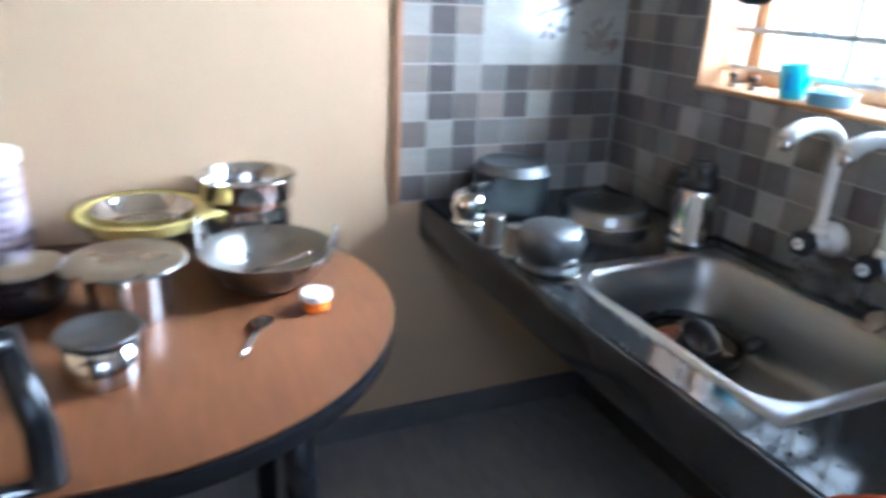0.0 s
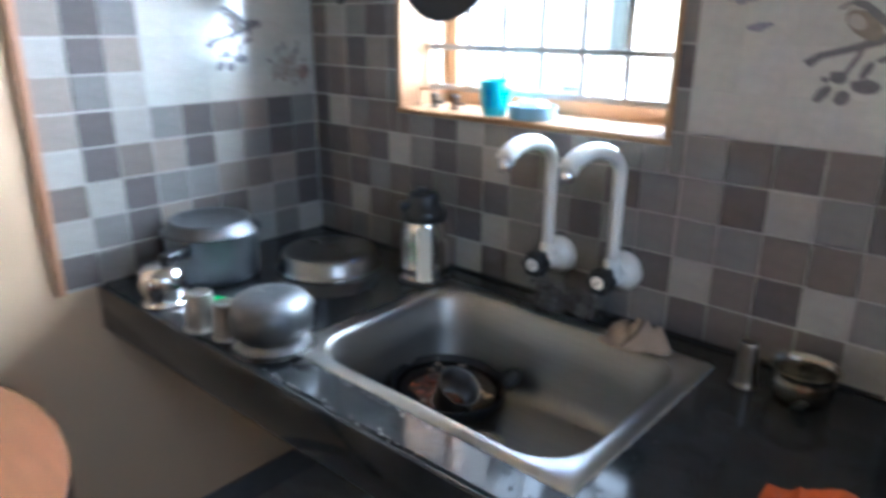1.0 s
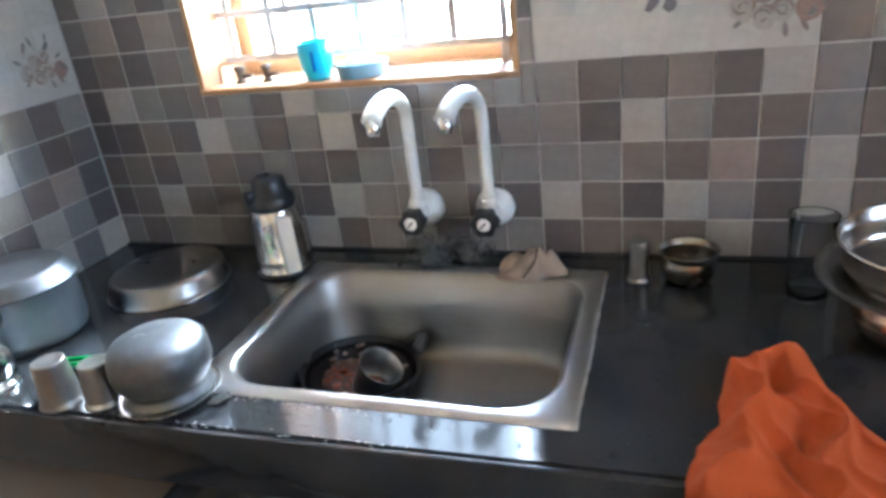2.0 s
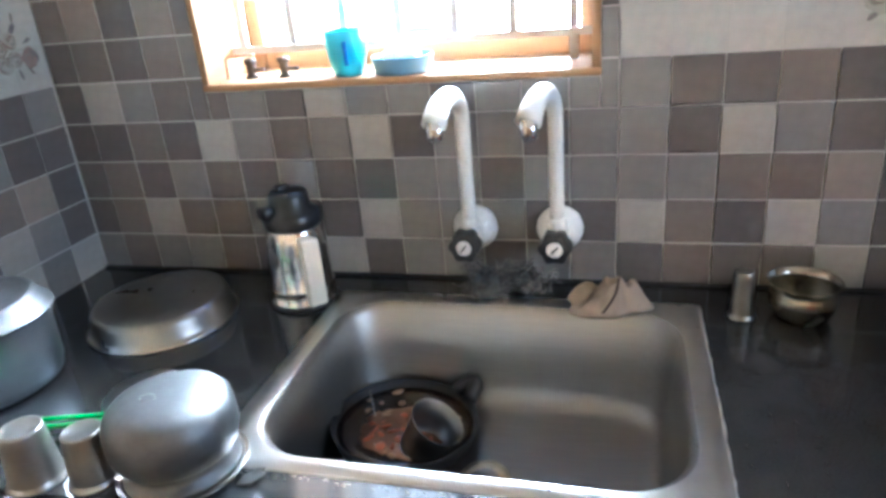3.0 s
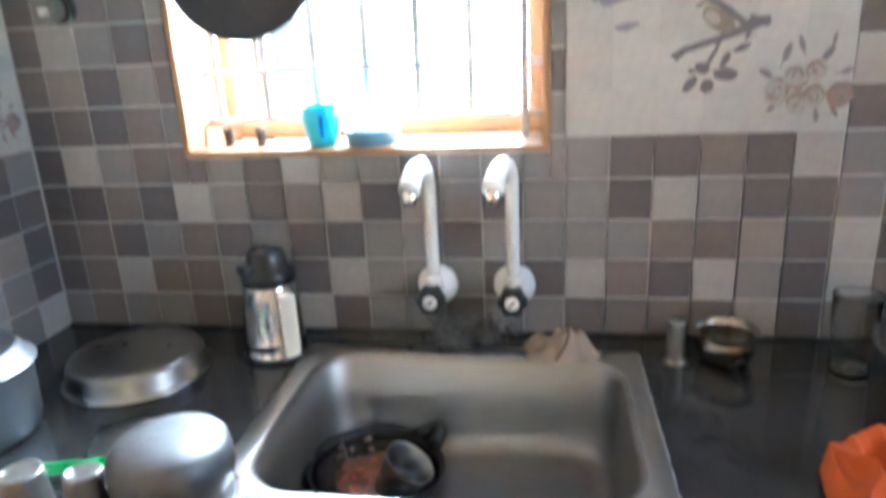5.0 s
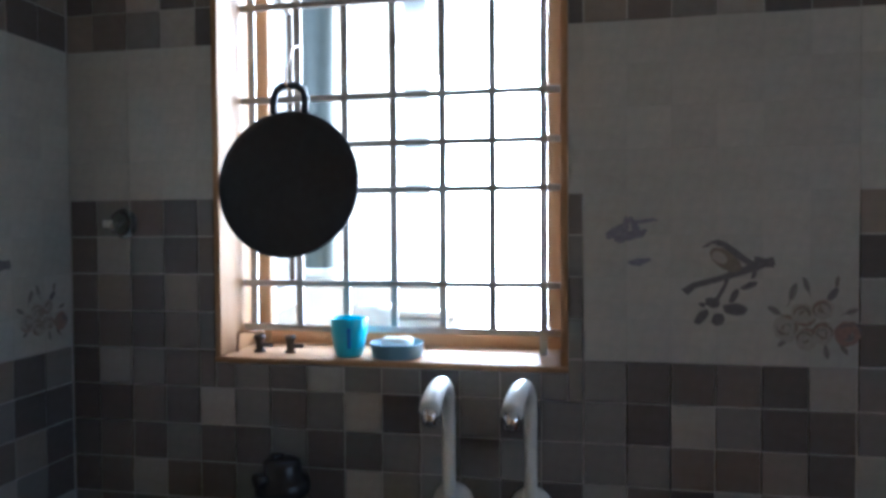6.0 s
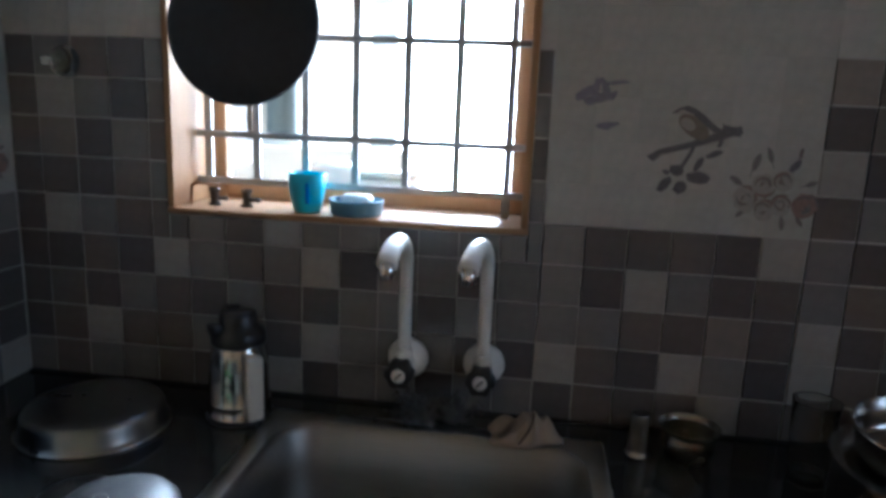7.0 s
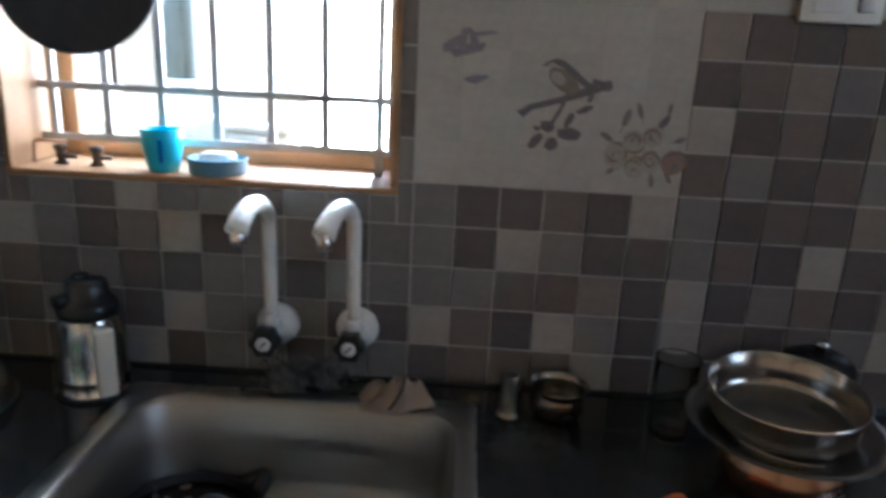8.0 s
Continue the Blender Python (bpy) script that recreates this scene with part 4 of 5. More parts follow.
part("handle", tube([(-0.035, 0, 0.010), (0, 0, 0.004), (0.04, 0, -0.004)], [0.0022, 0.0018, 0.0022], 8, 0.5), STEEL, t)

# ---- things on the sill ----
t = thing("blue_cup", pose(0.448, 0.040, WZ0), "translucent blue plastic cup with darker blue stripe on sill", "cup")
part("body", vessel([(0.022, 0), (0.025, 0.002), (0.030, 0.018), (0.0345, 0.045), (0.0365, 0.075)], 0.0015), BLUE_PLASTIC, t)
part("stripe", box(-0.0035, 0.0035, -0.0350, -0.0325, 0.022, 0.062, 0.001, 1), BLUE_DARK, t, "darker blue stripe", at=pose(0.006, 0, 0, 4, 0, 8))
t = thing("soap_dish", pose(0.544, 0.046, WZ0), "round blue-grey plastic soap dish with pale sponge", "dish")
part("body", vessel([(0.045, 0), (0.049, 0.003), (0.052, 0.026), (0.053, 0.028)], 0.002), BLUE_GREY, t)
bm = box(-0.03, 0.03, -0.02, 0.02, 0.004, 0.038, 0.008, 3)
tagged(part("sponge", bm, CLEAR_PALE, t), "pale soap lump")
t = thing("plastic_box", pose(0.552, 0.262, WZ0 - 0.02, 0, 0, -4), "pale translucent plastic box with dark band outside the grille", "box")
part("body", prism(rounded_rect(-0.080, 0.080, -0.03, 0.03, 0.02), 0, 0.070, 0.012), CLEAR_PALE, t)
part("lid", prism(rounded_rect(-0.084, 0.084, -0.034, 0.034, 0.02), 0.072, 0.088, 0.006), CLEAR_PALE, t)
part("band", prism(rounded_rect(-0.020, 0.083, -0.033, 0.033, 0.02), 0.040, 0.054, 0.002), SKIRT, t, "grey band")
t = thing("upturned_basin", pose(0.440, 0.268, WZ0 - 0.02), "white plastic basin turned upside down on the outside ledge", "basin")
part("body", lathe([(0.066, 0), (0.068, 0.002), (0.067, 0.010), (0.064, 0.012), (0.061, 0.060), (0.054, 0.086), (0.040, 0.097), (0.02, 0.101), (0, 0.102), (0, 0.099), (0.040, 0.094), (0.058, 0.060), (0.063, 0.002), (0.066, 0)], 44), CLEAR_PALE, t)
structure("window_ledge", box(WX0 - 0.1, WX1 + 0.1, 0.2, 0.345, WZ0 - 0.06, WZ0 - 0.02, 0.004), OUT_PALE, "narrow outside ledge under the window")
for x in (0.252, 0.318):
    t = thing("grey_clamp", pose(x, 0.055, WZ0), "small grey metal clamp standing on the window sill", "clamp", "clamps on the sill")
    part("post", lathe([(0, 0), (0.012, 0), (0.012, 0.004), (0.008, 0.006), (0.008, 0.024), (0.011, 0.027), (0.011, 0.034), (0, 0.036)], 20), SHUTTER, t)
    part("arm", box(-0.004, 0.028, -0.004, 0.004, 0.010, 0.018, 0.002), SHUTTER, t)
t = thing("bent_wire", pose(0.205, 0.05, WZ0), "bent rusty wire clip against the window reveal", "wire")
part("wire", tube([(0.0, 0, 0.0), (0.002, 0, 0.036), (0.01, 0.0, 0.042), (0.055, 0.01, 0.040)], 0.003, 8), TRIM_WOOD, t)

# ---- hanging griddle ----
DR = 0.143
t = thing("iron_griddle", pose(0.343, -0.014, 1.561, 84, 0, 0), "flat black iron griddle hanging from the window grille", "griddle")
part("disc", lathe([(0, 0.004), (DR - 0.02, 0.002), (DR - 0.004, -0.003), (DR, -0.006), (DR - 0.001, -0.010), (DR - 0.006, -0.009), (DR - 0.022, -0.004), (0, -0.002)], 72), IRON, t)
pts = [(-0.032, DR - 0.006, 0), (-0.033, DR + 0.022, 0), (-0.028, DR + 0.040, 0), (-0.014, DR + 0.049, 0), (0.014, DR + 0.049, 0), (0.028, DR + 0.040, 0), (0.033, DR + 0.022, 0), (0.032, DR - 0.006, 0)]
part("loop_handle", tube(pts, 0.0075, 12), IRON, t, at=pose(0, 0, -0.004))
t = thing("wire_hook", pose(0.343, 0.005, 1.746), "thin brown cord hook holding the griddle", "hook")
part("wire", tube([(0.006, 0.012, 0.002), (0.0, 0.003, -0.004), (-0.004, -0.006, 0.004), (-0.006, 0.0, 0.03), (-0.014, 0.05, 0.09), (-0.016, 0.085, 0.105), (-0.018, 0.105, 0.10), (-0.018, 0.108, 0.085)], 0.0022, 8), TRIM_WOOD, t)

# ---- wall fittings ----
t = thing("wall_hook", pose(-0.011, -0.0023, 1.487), "round clear plastic suction hook on the dark tiles", "hook")
part("disc", lathe([(0, 0.0), (0.030, 0.0), (0.030, 0.003), (0.022, 0.007), (0.010, 0.011), (0, 0.012)], 36), GLASS, t, at=pose(0, 0, 0, 90, 0, 0))
part("peg", tube([(0, -0.010, 0.004), (0, -0.022, 0.0), (0, -0.030, -0.012), (0, -0.036, -0.012), (0, -0.040, -0.002)], 0.004, 10), CHROME, t)
part("tab", box(-0.046, -0.024, -0.006, 0.0, -0.007, 0.007, 0.002), CLEAR_PALE, t)
t = thing("switch_plate", pose(1.556, -0.0021, 1.569), "white plastic electrical switch plate on the tiles", "switch")
part("plate", box(-0.064, 0.064, -0.011, 0, -0.045, 0.045, 0.004), PVC, t)
part("socket", box(-0.046, 0.012, -0.0135, -0.010, -0.030, 0.034, 0.002), WHITE_CAP, t)
part("rocker", box(0.024, 0.050, -0.016, -0.010, -0.028, 0.030, 0.003), PVC, t)

# ---- table and what stands on it ----
table = thing("dining_table", pose(0, 0, 0), "brown wood-grain table with rounded end and black edge", "table")
TC, TR = (0.283, -1.397), 0.514
out = []
for i in range(120):
    a = 2 * math.pi * i / 120
    x, y = TC[0] + TR * math.cos(a), TC[1] + TR * math.sin(a)
    if y < TC[1]:
        y = TC[1] + (y - TC[1]) * 1.7
    out.append((max(x, WALL + 0.016), y))
part("tabletop", prism(out, TABLE - 0.006, TABLE, 0.002), TABLE_WOOD, table)
inner = [(TC[0] + (x - TC[0]) * 0.999, TC[1] + (y - TC[1]) * 0.999) for x, y in out]
part("edge_band", prism(inner, TABLE - 0.046, TABLE - 0.0065, 0.003), BLACK_GLOSS, table, "thick black edge")
for lx, ly in ((0.53, -1.12), (0.06, -1.12), (0.55, -1.85), (0.04, -1.85)):
    part("leg", tube([(lx, ly, TABLE - 0.046), (lx + 0.01 * (1 if lx > 0.3 else -1), ly, 0.45), (lx + 0.02 * (1 if lx > 0.3 else -1), ly, FLOOR)], [0.034, 0.030, 0.026], 16), BLACK_GLOSS, table)

t = thing("karahi", pose(0.246, -1.118, TABLE) @ Matrix.Diagonal((1.03, 1.03, 1.08, 1)), "wide steel frying bowl with loop handles holding a ladle", "bowl")
part("body", vessel([(0.045, 0), (0.062, 0.004), (0.090, 0.022), (0.112, 0.050), (0.127, 0.076), (0.135, 0.079)], 0.002, 64), STEEL_DULL, t)
for s in (0, 180):
    pts = [(0.128 + 0.012 * math.sin(math.pi * i / 12), 0.03 - 0.06 * i / 12, 0.070 + 0.060 * math.sin(math.pi * i / 12)) for i in range(13)]
    part("loop_handle", tube(pts, 0.0046, 10), STEEL_DULL, t, at=pose(0, 0, 0, 0, 0, 62 + s))
t = thing("ladle", pose(0.222, -1.101, TABLE + 0.026, 0, -18, 75), "steel ladle lying inside the frying bowl", "ladle")
part("handle", tube([(-0.04, 0, 0.008), (0.02, 0, 0.006), (0.085, 0, 0.010)], [0.006, 0.004, 0.006], 8, 0.4), STEEL, t)

t = thing("deep_pot", pose(-0.022, -1.117, TABLE) @ Matrix.Diagonal((1.07, 1.07, 0.97, 1)), "deep stainless steel pot with broad rim by the wall", "pot")
part("body", vessel([(0.080, 0), (0.090, 0.006), (0.094, 0.03), (0.092, 0.085), (0.087, 0.102), (0.087, 0.110), (0.098, 0.122), (0.101, 0.130), (0.102, 0.172), (0.106, 0.175)], 0.002, 64), STEEL, t)
part("rim", tube([(0.1065 * math.cos(2 * math.pi * i / 64), 0.1065 * math.sin(2 * math.pi * i / 64), 0.175) for i in range(64)], 0.0024, 8, closed=True), STEEL, t, "rolled rim")

t = thing("lidded_pot", pose(0.314, -1.380, TABLE), "steel pot covered with a wide flat lid", "pot")
part("body", vessel([(0.064, 0), (0.069, 0.003), (0.070, 0.006), (0.068, 0.03), (0.069, 0.085), (0.072, 0.112)], 0.002), STEEL, t)
lid = part("lid", lathe([(0, 0.117), (0.045, 0.117), (0.052, 0.121), (0.086, 0.122), (0.100, 0.119), (0.107, 0.116), (0.108, 0.113), (0.080, 0.113), (0, 0.113)], 64), STEEL_DULL, t, "wide flat worn steel lid")

t = thing("under_pot", pose(0.000, -1.364, TABLE) @ Matrix.Diagonal((1, 1, 0.78, 1)), "squat dark steel pot under the yellow dish", "pot")
part("body", vessel([(0.070, 0), (0.080, 0.006), (0.084, 0.06), (0.086, 0.088)], 0.002), STEEL_DULL, t)
t = thing("yellow_dish", pose(0.010, -1.347, TABLE + 0.0712) @ Matrix.Diagonal((1.06, 1.06, 1, 1)), "yellow plastic sieve dish with handle tab resting on pot", "dish")
part("body", vessel([(0.085, 0), (0.105, 0.006), (0.114, 0.038), (0.128, 0.045), (0.139, 0.045), (0.140, 0.041)], 0.003, 64), YELLOW_PLASTIC, t)
part("tab", prism([(0.128, -0.03), (0.150, -0.022), (0.168, -0.012), (0.170, 0.012), (0.150, 0.022), (0.128, 0.03)], 0.039, 0.046, 0.002), YELLOW_PLASTIC, t, at=pose(0, 0, 0, 0, 0, 62))
t = thing("steel_plate", pose(0.010, -1.347, TABLE + 0.0765), "shiny steel dish sitting inside the yellow dish", "plate")
part("dish", vessel([(0.080, 0), (0.094, 0.004), (0.103, 0.038), (0.107, 0.042)], 0.0015, 56), STEEL, t)

t = thing("lidded_tin", pose(0.522, -1.418, TABLE), "small round steel tin with dull press-on lid", "tin")
part("body", lathe([(0, 0), (0.052, 0), (0.0545, 0.002), (0.055, 0.005), (0.055, 0.074), (0, 0.074)], 48), STEEL, t)
part("lid", lathe([(0, 0.0775), (0.044, 0.0775), (0.049, 0.083), (0.063, 0.0845), (0.066, 0.082), (0.064, 0.079), (0.0575, 0.076), (0.0565, 0.069), (0, 0.069)], 48), ALU, t, "dull grey press-on lid")

t = thing("orange_pot_jar", pose(0.386, -1.050, TABLE) @ Matrix.Diagonal((1.12, 1.12, 1.15, 1)), "small orange plastic jar with white screw cap", "jar")
part("body", lathe([(0, 0), (0.020, 0), (0.022, 0.002), (0.0235, 0.022), (0, 0.022)], 36), ORANGE_CAP, t)
part("cap", lathe([(0, 0.021), (0.0265, 0.021), (0.027, 0.024), (0.0265, 0.032), (0.024, 0.034), (0.022, 0.0325), (0, 0.0325)], 36), WHITE_CAP, t, "white screw cap")

t = thing("table_spoon", pose(0.4715, -1.180, TABLE, 0, 0, 155), "stainless steel spoon lying on the table", "spoon")
pts = [(-0.072, 0, 0.003), (-0.04, 0, 0.005), (0.0, 0, 0.008), (0.03, 0, 0.006)]
part("handle", tube(pts, [0.0065, 0.0045, 0.0035, 0.004], 10, 0.35), STEEL, t)
bm = lathe([(0, 0.0), (0.010, 0.0015), (0.0165, 0.006), (0.018, 0.0095), (0.0165, 0.0085), (0.010, 0.004), (0, 0.0025)], 28)
for v in bm.verts:
    v.co.x *= 1.35
part("bowl", bm, STEEL, t, at=pose(0.050, 0, 0))

t = thing("black_kettle", pose(0.209, -1.568, TABLE), "glossy black round pot with steel rim on the table", "pot")
part("body", vessel([(0.062, 0), (0.078, 0.01), (0.086, 0.03), (0.084, 0.06), (0.079, 0.074), (0.083, 0.080)], 0.003), BLACK_GLOSS, t)
part("lid", lathe([(0, 0.094), (0.03, 0.093), (0.070, 0.087), (0.082, 0.083), (0.082, 0.081), (0, 0.081)], 48), STEEL_DARK, t, "dull steel lid")

t = thing("ribbed_jar", pose(-0.080, -1.632, TABLE), "tall mauve ribbed plastic storage jar by the wall", "jar")
prof = [(0, 0), (0.050, 0)]
for i in range(9):
    prof += [(0.052, 0.008 + 0.022 * i), (0.052, 0.022 + 0.022 * i), (0.048, 0.025 + 0.022 * i)]
prof += [(0.050, 0.215), (0, 0.215)]
part("body", lathe(prof, 40), JAR_PLASTIC, t)
part("lid", lathe([(0, 0.213), (0.054, 0.213), (0.055, 0.235), (0.050, 0.242), (0, 0.243)], 40), CREAM_PLASTIC, t, "pale screw lid")

# ---- black chair at the table ----
chair = thing("dining_chair", pose(0.765, -1.475, FLOOR), "black glossy dining chair drawn up to the table", "chair")
for sy in (0.0, -0.40):
    part("back_post", tube([(0.05, sy, 0), (0.03, sy, 0.42), (0.012, sy + 0.004, 0.66), (-0.015, sy, 0.80), (-0.05, sy - 0.03, 0.92)], [0.020, 0.021, 0.022, 0.021, 0.019], 16), BLACK_GLOSS, chair)
    part("leg", tube([(-0.40, sy, 0), (-0.37, sy, 0.42)], 0.018, 12), BLACK_GLOSS, chair)
part("seat", box(-0.40, 0.03, -0.42, 0.02, 0.42, 0.46, 0.015, 3), BLACK_PLASTIC, chair)
part("back_rail", tube([(-0.045, -0.02, 0.90), (-0.01, -0.21, 0.915), (-0.045, -0.42, 0.90)], 0.02, 12), BLACK_GLOSS, chair)
part("back_rail", tube([(0.005, 0.0, 0.72), (0.030, -0.20, 0.73), (0.005, -0.40, 0.72)], 0.016, 12), BLACK_GLOSS, chair)

# ---- prints on the pale tiles ----
def printed(name, poly, mat, parent, m):
    """A flat printed patch, lying on the tile."""
    bm = bmesh.new()
    bm.faces.new([bm.verts.new((x, 0, z)) for x, z in poly])
    ob = part(name, bm, mat, parent)
    ob.matrix_basis = m
    return ob

def ellipse(cx, cz, a, b, turn=0, n=18, rag=0.0, seed=0):
    rg3 = random.Random(seed)
    c, s = math.cos(radians(turn)), math.sin(radians(turn))
    pts = []
    for i in range(n):
        t = 2 * math.pi * i / n
        k = 1 + rg3.uniform(-rag, rag)
        x, z = a * k * math.cos(t), b * k * math.sin(t)
        pts.append((cx + c * x - s * z, cz + s * x + c * z))
    return pts

def branch_print(parent, m):
    layer = [0]
    def put(poly, mat):
        layer[0] += 1
        printed("print", poly, mat, parent, m @ Matrix.Translation((0, -0.00012 * layer[0], 0)))
    put([(-0.075, -0.036), (-0.054, -0.023), (-0.011, -0.011), (0.018, 0.0), (0.046, 0.014), (0.075, 0.021), (0.078, 0.010), (0.050, -0.002), (0.018, -0.013), (-0.018, -0.024), (-0.050, -0.033), (-0.064, -0.046)], PRINT_DARK)
    put([(0.003, -0.003), (0.010, -0.002), (0.000, -0.030), (-0.014, -0.058), (-0.021, -0.055), (-0.006, -0.028)], PRINT_DARK)
    put(ellipse(-0.002, 0.016, 0.030, 0.0155, -35), PRINT_TAN)
    put(ellipse(-0.012, 0.020, 0.014, 0.009, -35), PRINT_PALE)
    put([(-0.041, 0.037), (-0.030, 0.046), (-0.016, 0.051), (-0.002, 0.047), (0.016, 0.034), (0.034, 0.019), (0.058, 0.005), (0.052, 0.002), (0.028, 0.010), (0.010, 0.024), (-0.006, 0.037), (-0.018, 0.041), (-0.030, 0.038)], PRINT_DARK)
    put(ellipse(-0.024, 0.0405, 0.007, 0.0035, 10), PRINT_PALE)
    put(ellipse(0.060, 0.012, 0.018, 0.008, -20, 14, 0.2, 8), PRINT_DARK)
    for x, z, a, b, r in ((0.014, -0.069, 0.019, 0.008, -6), (-0.014, -0.087, 0.011, 0.008, 40), (-0.041, -0.083, 0.015, 0.006, 50), (-0.023, -0.058, 0.012, 0.007, -20),
                          (0.012, -0.046, 0.013, 0.0045, 62), (0.036, -0.028, 0.014, 0.004, 22), (0.044, -0.008, 0.009, 0.003, 70), (-0.040, -0.062, 0.006, 0.003, -30)):
        put(ellipse(x, z, a * 1.1, b * 1.3, r, 16, 0.10, 3), PRINT_DARK)

def stroke(points, w):
    """A thin brush line of width w along points, pointed at its ends."""
    n = len(points)
    left, right = [], []
    for i, (x, z) in enumerate(points):
        (xa, za), (xb, zb) = points[max(i - 1, 0)], points[min(i + 1, n - 1)]
        d = math.hypot(xb - xa, zb - za) or 1.0
        k = w * 0.5 * (0.25 + 0.75 * math.sin(math.pi * (i + 0.5) / n)) / d
        left.append((x - (zb - za) * k, z + (xb - xa) * k))
        right.append((x + (zb - za) * k, z - (xb - xa) * k))
    return left + right[::-1]

def flower_print(parent, m, seed):
    """A spray of roses: pale heads with curled petal lines, leaves and twigs."""
    rg4 = random.Random(seed)
    layer = [0]
    def put(poly, mat):
        layer[0] += 1
        printed("print", poly, mat, parent, m @ Matrix.Translation((0, -0.00003 * layer[0], 0)))
    for x, z, turn, size, mat in ((-0.030, 0.030, 70, 0.020, PRINT_GREEN), (-0.012, 0.040, 110, 0.017, PRINT_GREEN), (0.024, 0.026, 50, 0.020, PRINT_DARK), (-0.056, 0.004, 150, 0.017, PRINT_GREEN),
                                  (0.050, 0.004, 20, 0.014, PRINT_GREEN), (0.030, 0.044, 80, 0.012, PRINT_TAN), (-0.044, -0.040, 220, 0.014, PRINT_GREEN), (0.016, -0.052, 280, 0.015, PRINT_GREEN), (0.040, -0.048, 310, 0.013, PRINT_TAN)):
        put(ellipse(x, z, size * 0.62, size * 0.26, turn, 14, 0.10, rg4.randint(0, 999)), mat)
        a = radians(turn)
        put(stroke([(x + size * f * math.cos(a), z + size * f * math.sin(a)) for f in (-1.1, -0.5, 0.1, 0.6)], 0.0016), PRINT_DARK)
    for x, z, r, mat in ((-0.040, -0.020, 0.020, PRINT_PALE), (-0.016, -0.002, 0.018, PRINT_PALE), (-0.012, -0.034, 0.017, PRINT_PALE), (0.012, 0.006, 0.015, PRINT_PALE), (0.012, -0.026, 0.016, PRINT_PALE), (0.044, -0.026, 0.019, PRINT_ROSE)):
        put(ellipse(x, z, r, r * 0.88, rg4.uniform(0, 180), 18, 0.07, rg4.randint(0, 999)), mat)
        line = PRINT_TAN if mat is PRINT_PALE else PRINT_DARK
        for k in range(7):
            a0, f = rg4.uniform(0, 6.28), 0.95 - 0.12 * k
            span = rg4.uniform(1.2, 2.4)
            put(stroke([(x + r * f * math.cos(a0 + span * i / 7), z + r * f * 0.88 * math.sin(a0 + span * i / 7)) for i in range(8)], 0.0032), (line, PRINT_ROSE if k % 3 == 1 else PRINT_GREEN)[k % 2])

FACE = -0.0024
branch_print(wall_north, pose(1.142, FACE, 1.400))
flower_print(wall_north, pose(1.283, FACE, 1.325) @ Matrix.Diagonal((1.15, 1, 1.25, 1)), 5)
for n, (x, z, a, b, r) in enumerate(((0.955, 1.466, 0.020, 0.008, 35), (0.972, 1.474, 0.018, 0.007, 75), (0.990, 1.472, 0.019, 0.007, 120), (0.978, 1.458, 0.024, 0.008, 10), (1.006, 1.484, 0.022, 0.004, 8),
                                     (0.962, 1.452, 0.010, 0.006, 150), (1.000, 1.462, 0.010, 0.006, 40), (0.998, 1.414, 0.022, 0.005, 6), (0.990, 1.409, 0.014, 0.004, -8))):
    printed("print", ellipse(x, z, a, b, r, 16, 0.22, n), PRINT_BLUE, wall_north, pose(0, FACE - 0.00006 * n, 0))
WEST = pose(WALL - FACE + 0.001, 0, 0, 0, 0, 90)
branch_print(wall_west, WEST @ pose(-0.235, 0, 1.40))
flower_print(wall_west, WEST @ pose(-0.082, 0, 1.318), 9)

# ---- wall tiles, cell by cell ----
ROWS_NORTH = [            # from the worktop upwards; the first cell is cut at the corner
    "GBGGBDBLDGGDGGDBBBLDBBGDBDTBGDBGDLBG",
    "DBLBBGDDLGGGDDLBDLGDLBDBGLDBTGDLGBDT",
    "DBDGBDGDDGGDGGGGBBTDLDGBDTGBDLBDGTDB",
    "DDBDLGDGLDGGDGGDLGDBGBDLDBTDGBLDGBDT",
    "DLGBBGDLGGDGGGGDDBDLGDBDTBDGLBGDBDLT",
]
ROWS_BAND = [
    "DBGDBGDBGDBGDB", "DTBGLDBDTBGDBT", "GDBLDBTGDBDGBL", "BDGDTBDBGDLBDG",
]
rng = random.Random(7)
cells = {}

def cell_mesh(w, h, mat):
    key = (round(w, 4), round(h, 4), mat.name)
    if key not in cells:
        b, d = (0.0003, 0.0020) if mat is M["C"] else (0.0011, 0.0022)
        bm = bmesh.new()
        lo = [bm.verts.new(p) for p in ((0, 0, 0), (w, 0, 0), (w, 0, h), (0, 0, h))]
        mi = [bm.verts.new(p) for p in ((0, -d + b * 0.6, 0), (w, -d + b * 0.6, 0), (w, -d + b * 0.6, h), (0, -d + b * 0.6, h))]
        hi = [bm.verts.new(p) for p in ((b, -d, b), (w - b, -d, b), (w - b, -d, h - b), (b, -d, h - b))]
        for a, c in ((lo, mi), (mi, hi)):
            for i in range(4):
                bm.faces.new((a[i], a[(i + 1) % 4], c[(i + 1) % 4], c[i]))
        bm.faces.new(hi)
        bmesh.ops.recalc_face_normals(bm, faces=bm.faces)
        me = bpy.data.meshes.new("tile")
        bm.to_mesh(me)
        bm.free()
        me.materials.append(mat)
        cells[key] = me
    return cells[key]

def lay(parent, m, x0, x1, z0, z1, mat, joint_left=False, joint_low=False):
    g = 0.0001 if mat is M["C"] else 0.0014
    j = 0.0008 if mat is M["C"] else 0.0024
    gx = g * 0.85
    xa, za = x0 + (j if joint_left else gx), z0 + (j if joint_low else g)
    w, h = x1 - gx - xa, z1 - g - za
    if w < 0.006 or h < 0.006:
        return
    ob = new("tile", cell_mesh(w, h, mat))
    ob.parent = parent
    ob.matrix_basis = m @ Matrix.Translation((xa, 0, za))

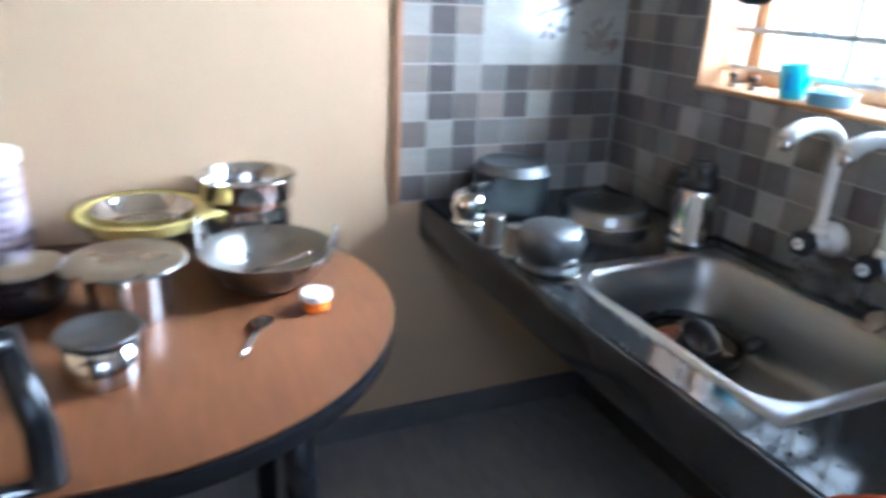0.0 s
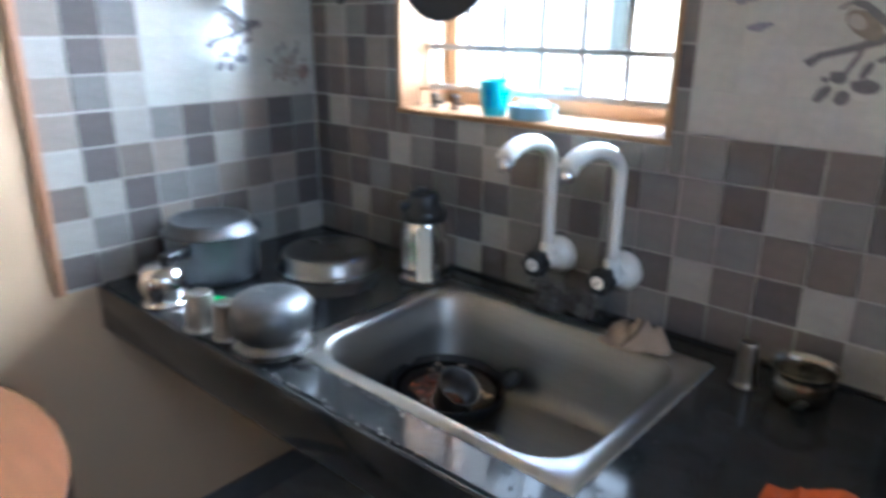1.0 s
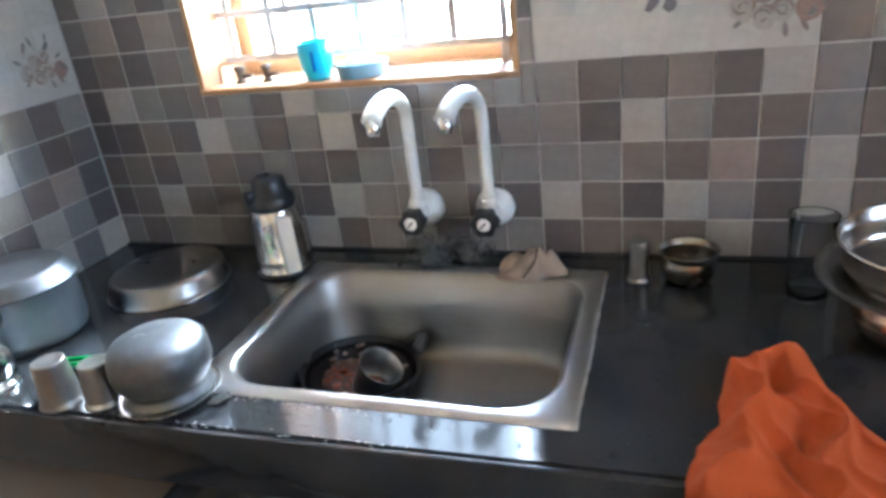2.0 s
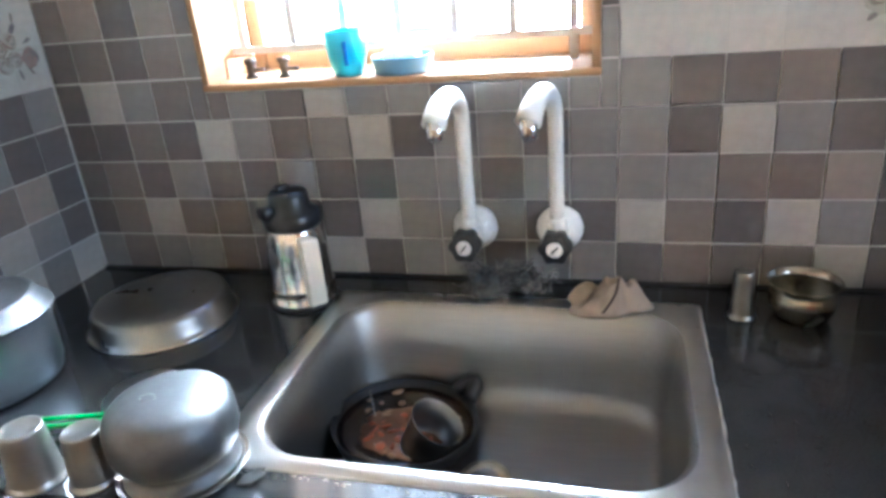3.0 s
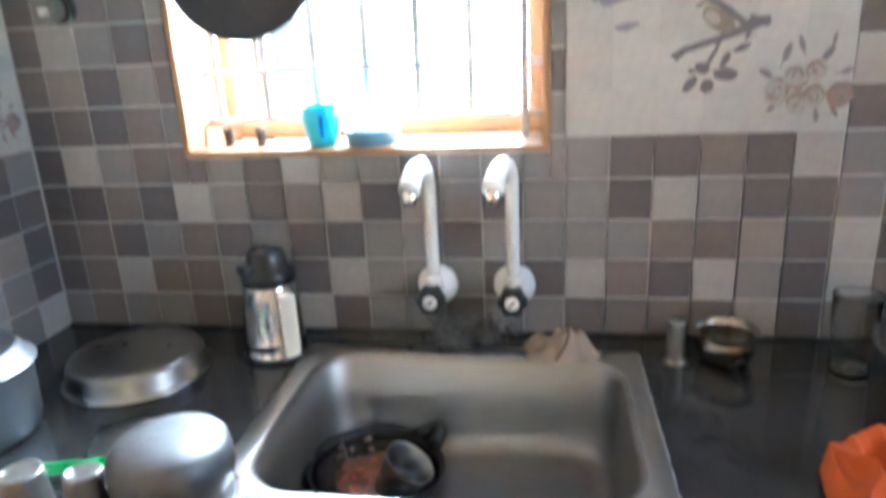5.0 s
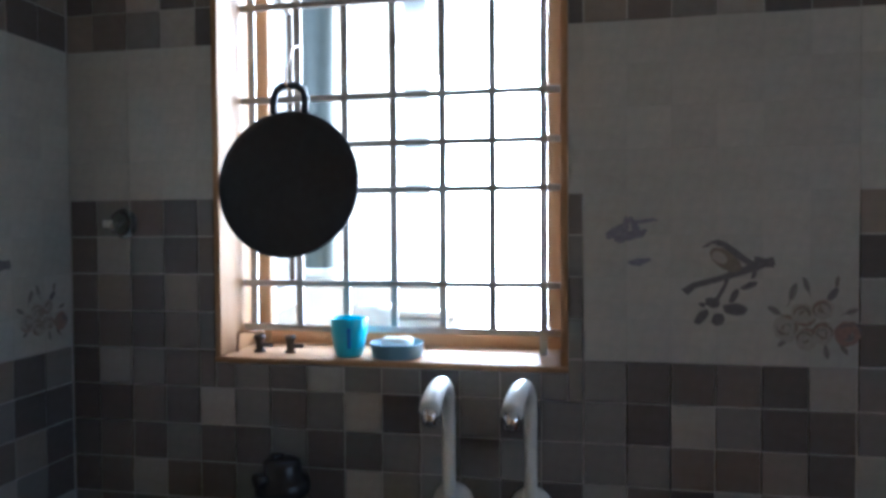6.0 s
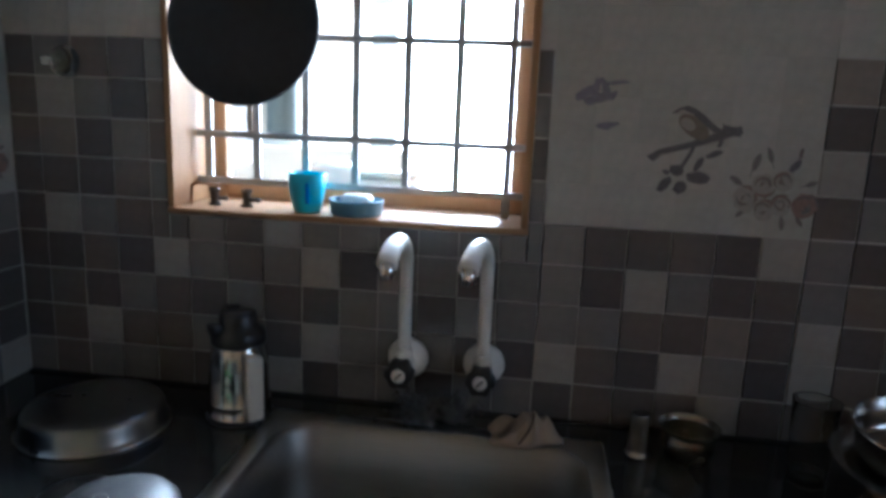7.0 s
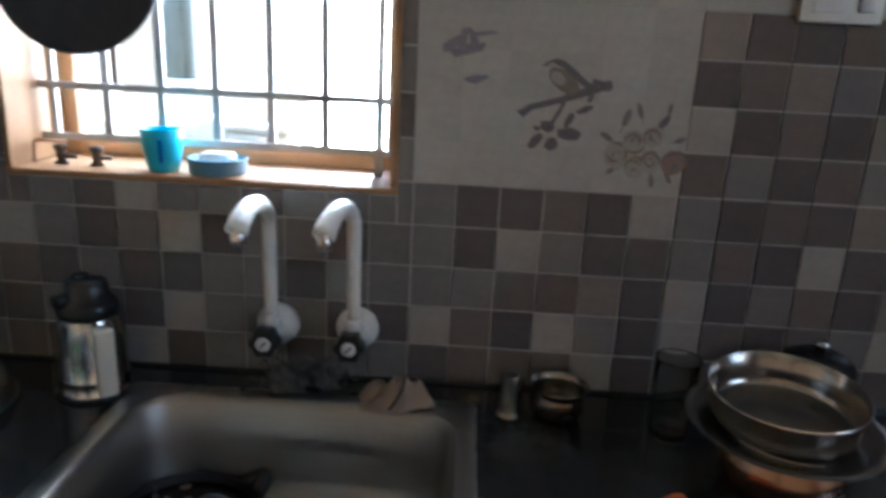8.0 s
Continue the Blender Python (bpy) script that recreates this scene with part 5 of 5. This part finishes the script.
def north_class(k, n):
    if n < 5:
        return ROWS_NORTH[n][k + 2]
    if n < 9:
        if 12 <= k < 18:
            return "C"
        row = ROWS_BAND[n - 5]
        return row[k % len(row)]
    if n < 13:
        return "C"
    return ROWS_BAND[n % 4][(k + 3) % 14]

def cuts(x0, x1, z0, z1):
    """The cell less the window opening."""
    if x1 <= WX0 or x0 >= WX1 or z1 <= WZ0 - 0.012:
        return [(x0, x1, z0, z1)]
    out = []
    if x0 < WX0:
        out.append((x0, WX0 - 0.001, z0, z1))
    if x1 > WX1:
        out.append((WX1 + 0.001, x1, z0, z1))
    if z0 < WZ0 - 0.012:
        out.append((max(x0, WX0), min(x1, WX1), z0, WZ0 - 0.013))
    return out

joined = {}
for n in range(0, 17):
    for k in range(-2, 34):
        x0, x1 = max(k * CELL, WALL + 0.004), (k + 1) * CELL
        z0, z1 = TOP + n * CELL, TOP + (n + 1) * CELL
        mat = M[north_class(k, n)]
        for a, b, c, d in cuts(x0, x1, z0, z1):
            if n < 13 and k < 23:
                lay(wall_north, Matrix(), a, b, c, d, mat, k % 6 == 0, n % 4 == 1)
            else:
                joined.setdefault(mat.name, []).append((a + 0.0012, b - 0.0012, c + 0.0012, d - 0.0012))
for name, rects in joined.items():
    verts, faces = [], []
    for a, b, c, d in rects:
        i = len(verts)
        verts += [(a, -0.0021, c), (b, -0.0021, c), (b, -0.0021, d), (a, -0.0021, d), (a, 0, c), (b, 0, c), (b, 0, d), (a, 0, d)]
        faces += [(i, i + 1, i + 2, i + 3), (i, i + 4, i + 5, i + 1), (i + 1, i + 5, i + 6, i + 2), (i + 2, i + 6, i + 7, i + 3), (i + 3, i + 7, i + 4, i)]
    me = bpy.data.meshes.new("far_tiles")
    me.from_pydata(verts, [], faces)
    me.materials.append(bpy.data.materials[name])
    ob = new("far_tiles", me)
    ob.parent = wall_north
    tagged(ob, kind="stuff")

# side wall: tiles run from the corner to the wooden strip
backing = box(WALL + 0.0002, WALL + 0.0012, -0.697, 0, TOP - 0.005, 2.135)
part("tile_bed", backing, GROUT, wall_west)
WESTM = pose(WALL + 0.001, 0, 0, 0, 0, 90)
ROWS_WEST = [             # from the corner outwards to the wooden strip
    "LGLBGTDGD", "DGLDBTDGL", "DTBTGGDLB", "DDGLDTBDL", "GDTBDGLDT", "CCCCCCLGT", "CCCCCCTDL", "CCCCCCGDT", "CCCCCCLGD",
]
STEP = 0.696 / 9
for n in range(0, 17):
    for k in range(0, 9):
        x1 = -k * STEP - (0.004 if k == 0 else 0)
        x0 = -(k + 1) * STEP
        c = ROWS_WEST[n][k] if n < 9 else "C" if n < 13 else "DBGDT"[(k * 2 + n) % 5]
        lay(wall_west, WESTM, x0, x1, TOP + n * CELL, TOP + (n + 1) * CELL, M[c], k % 6 == 5, n % 4 == 1)
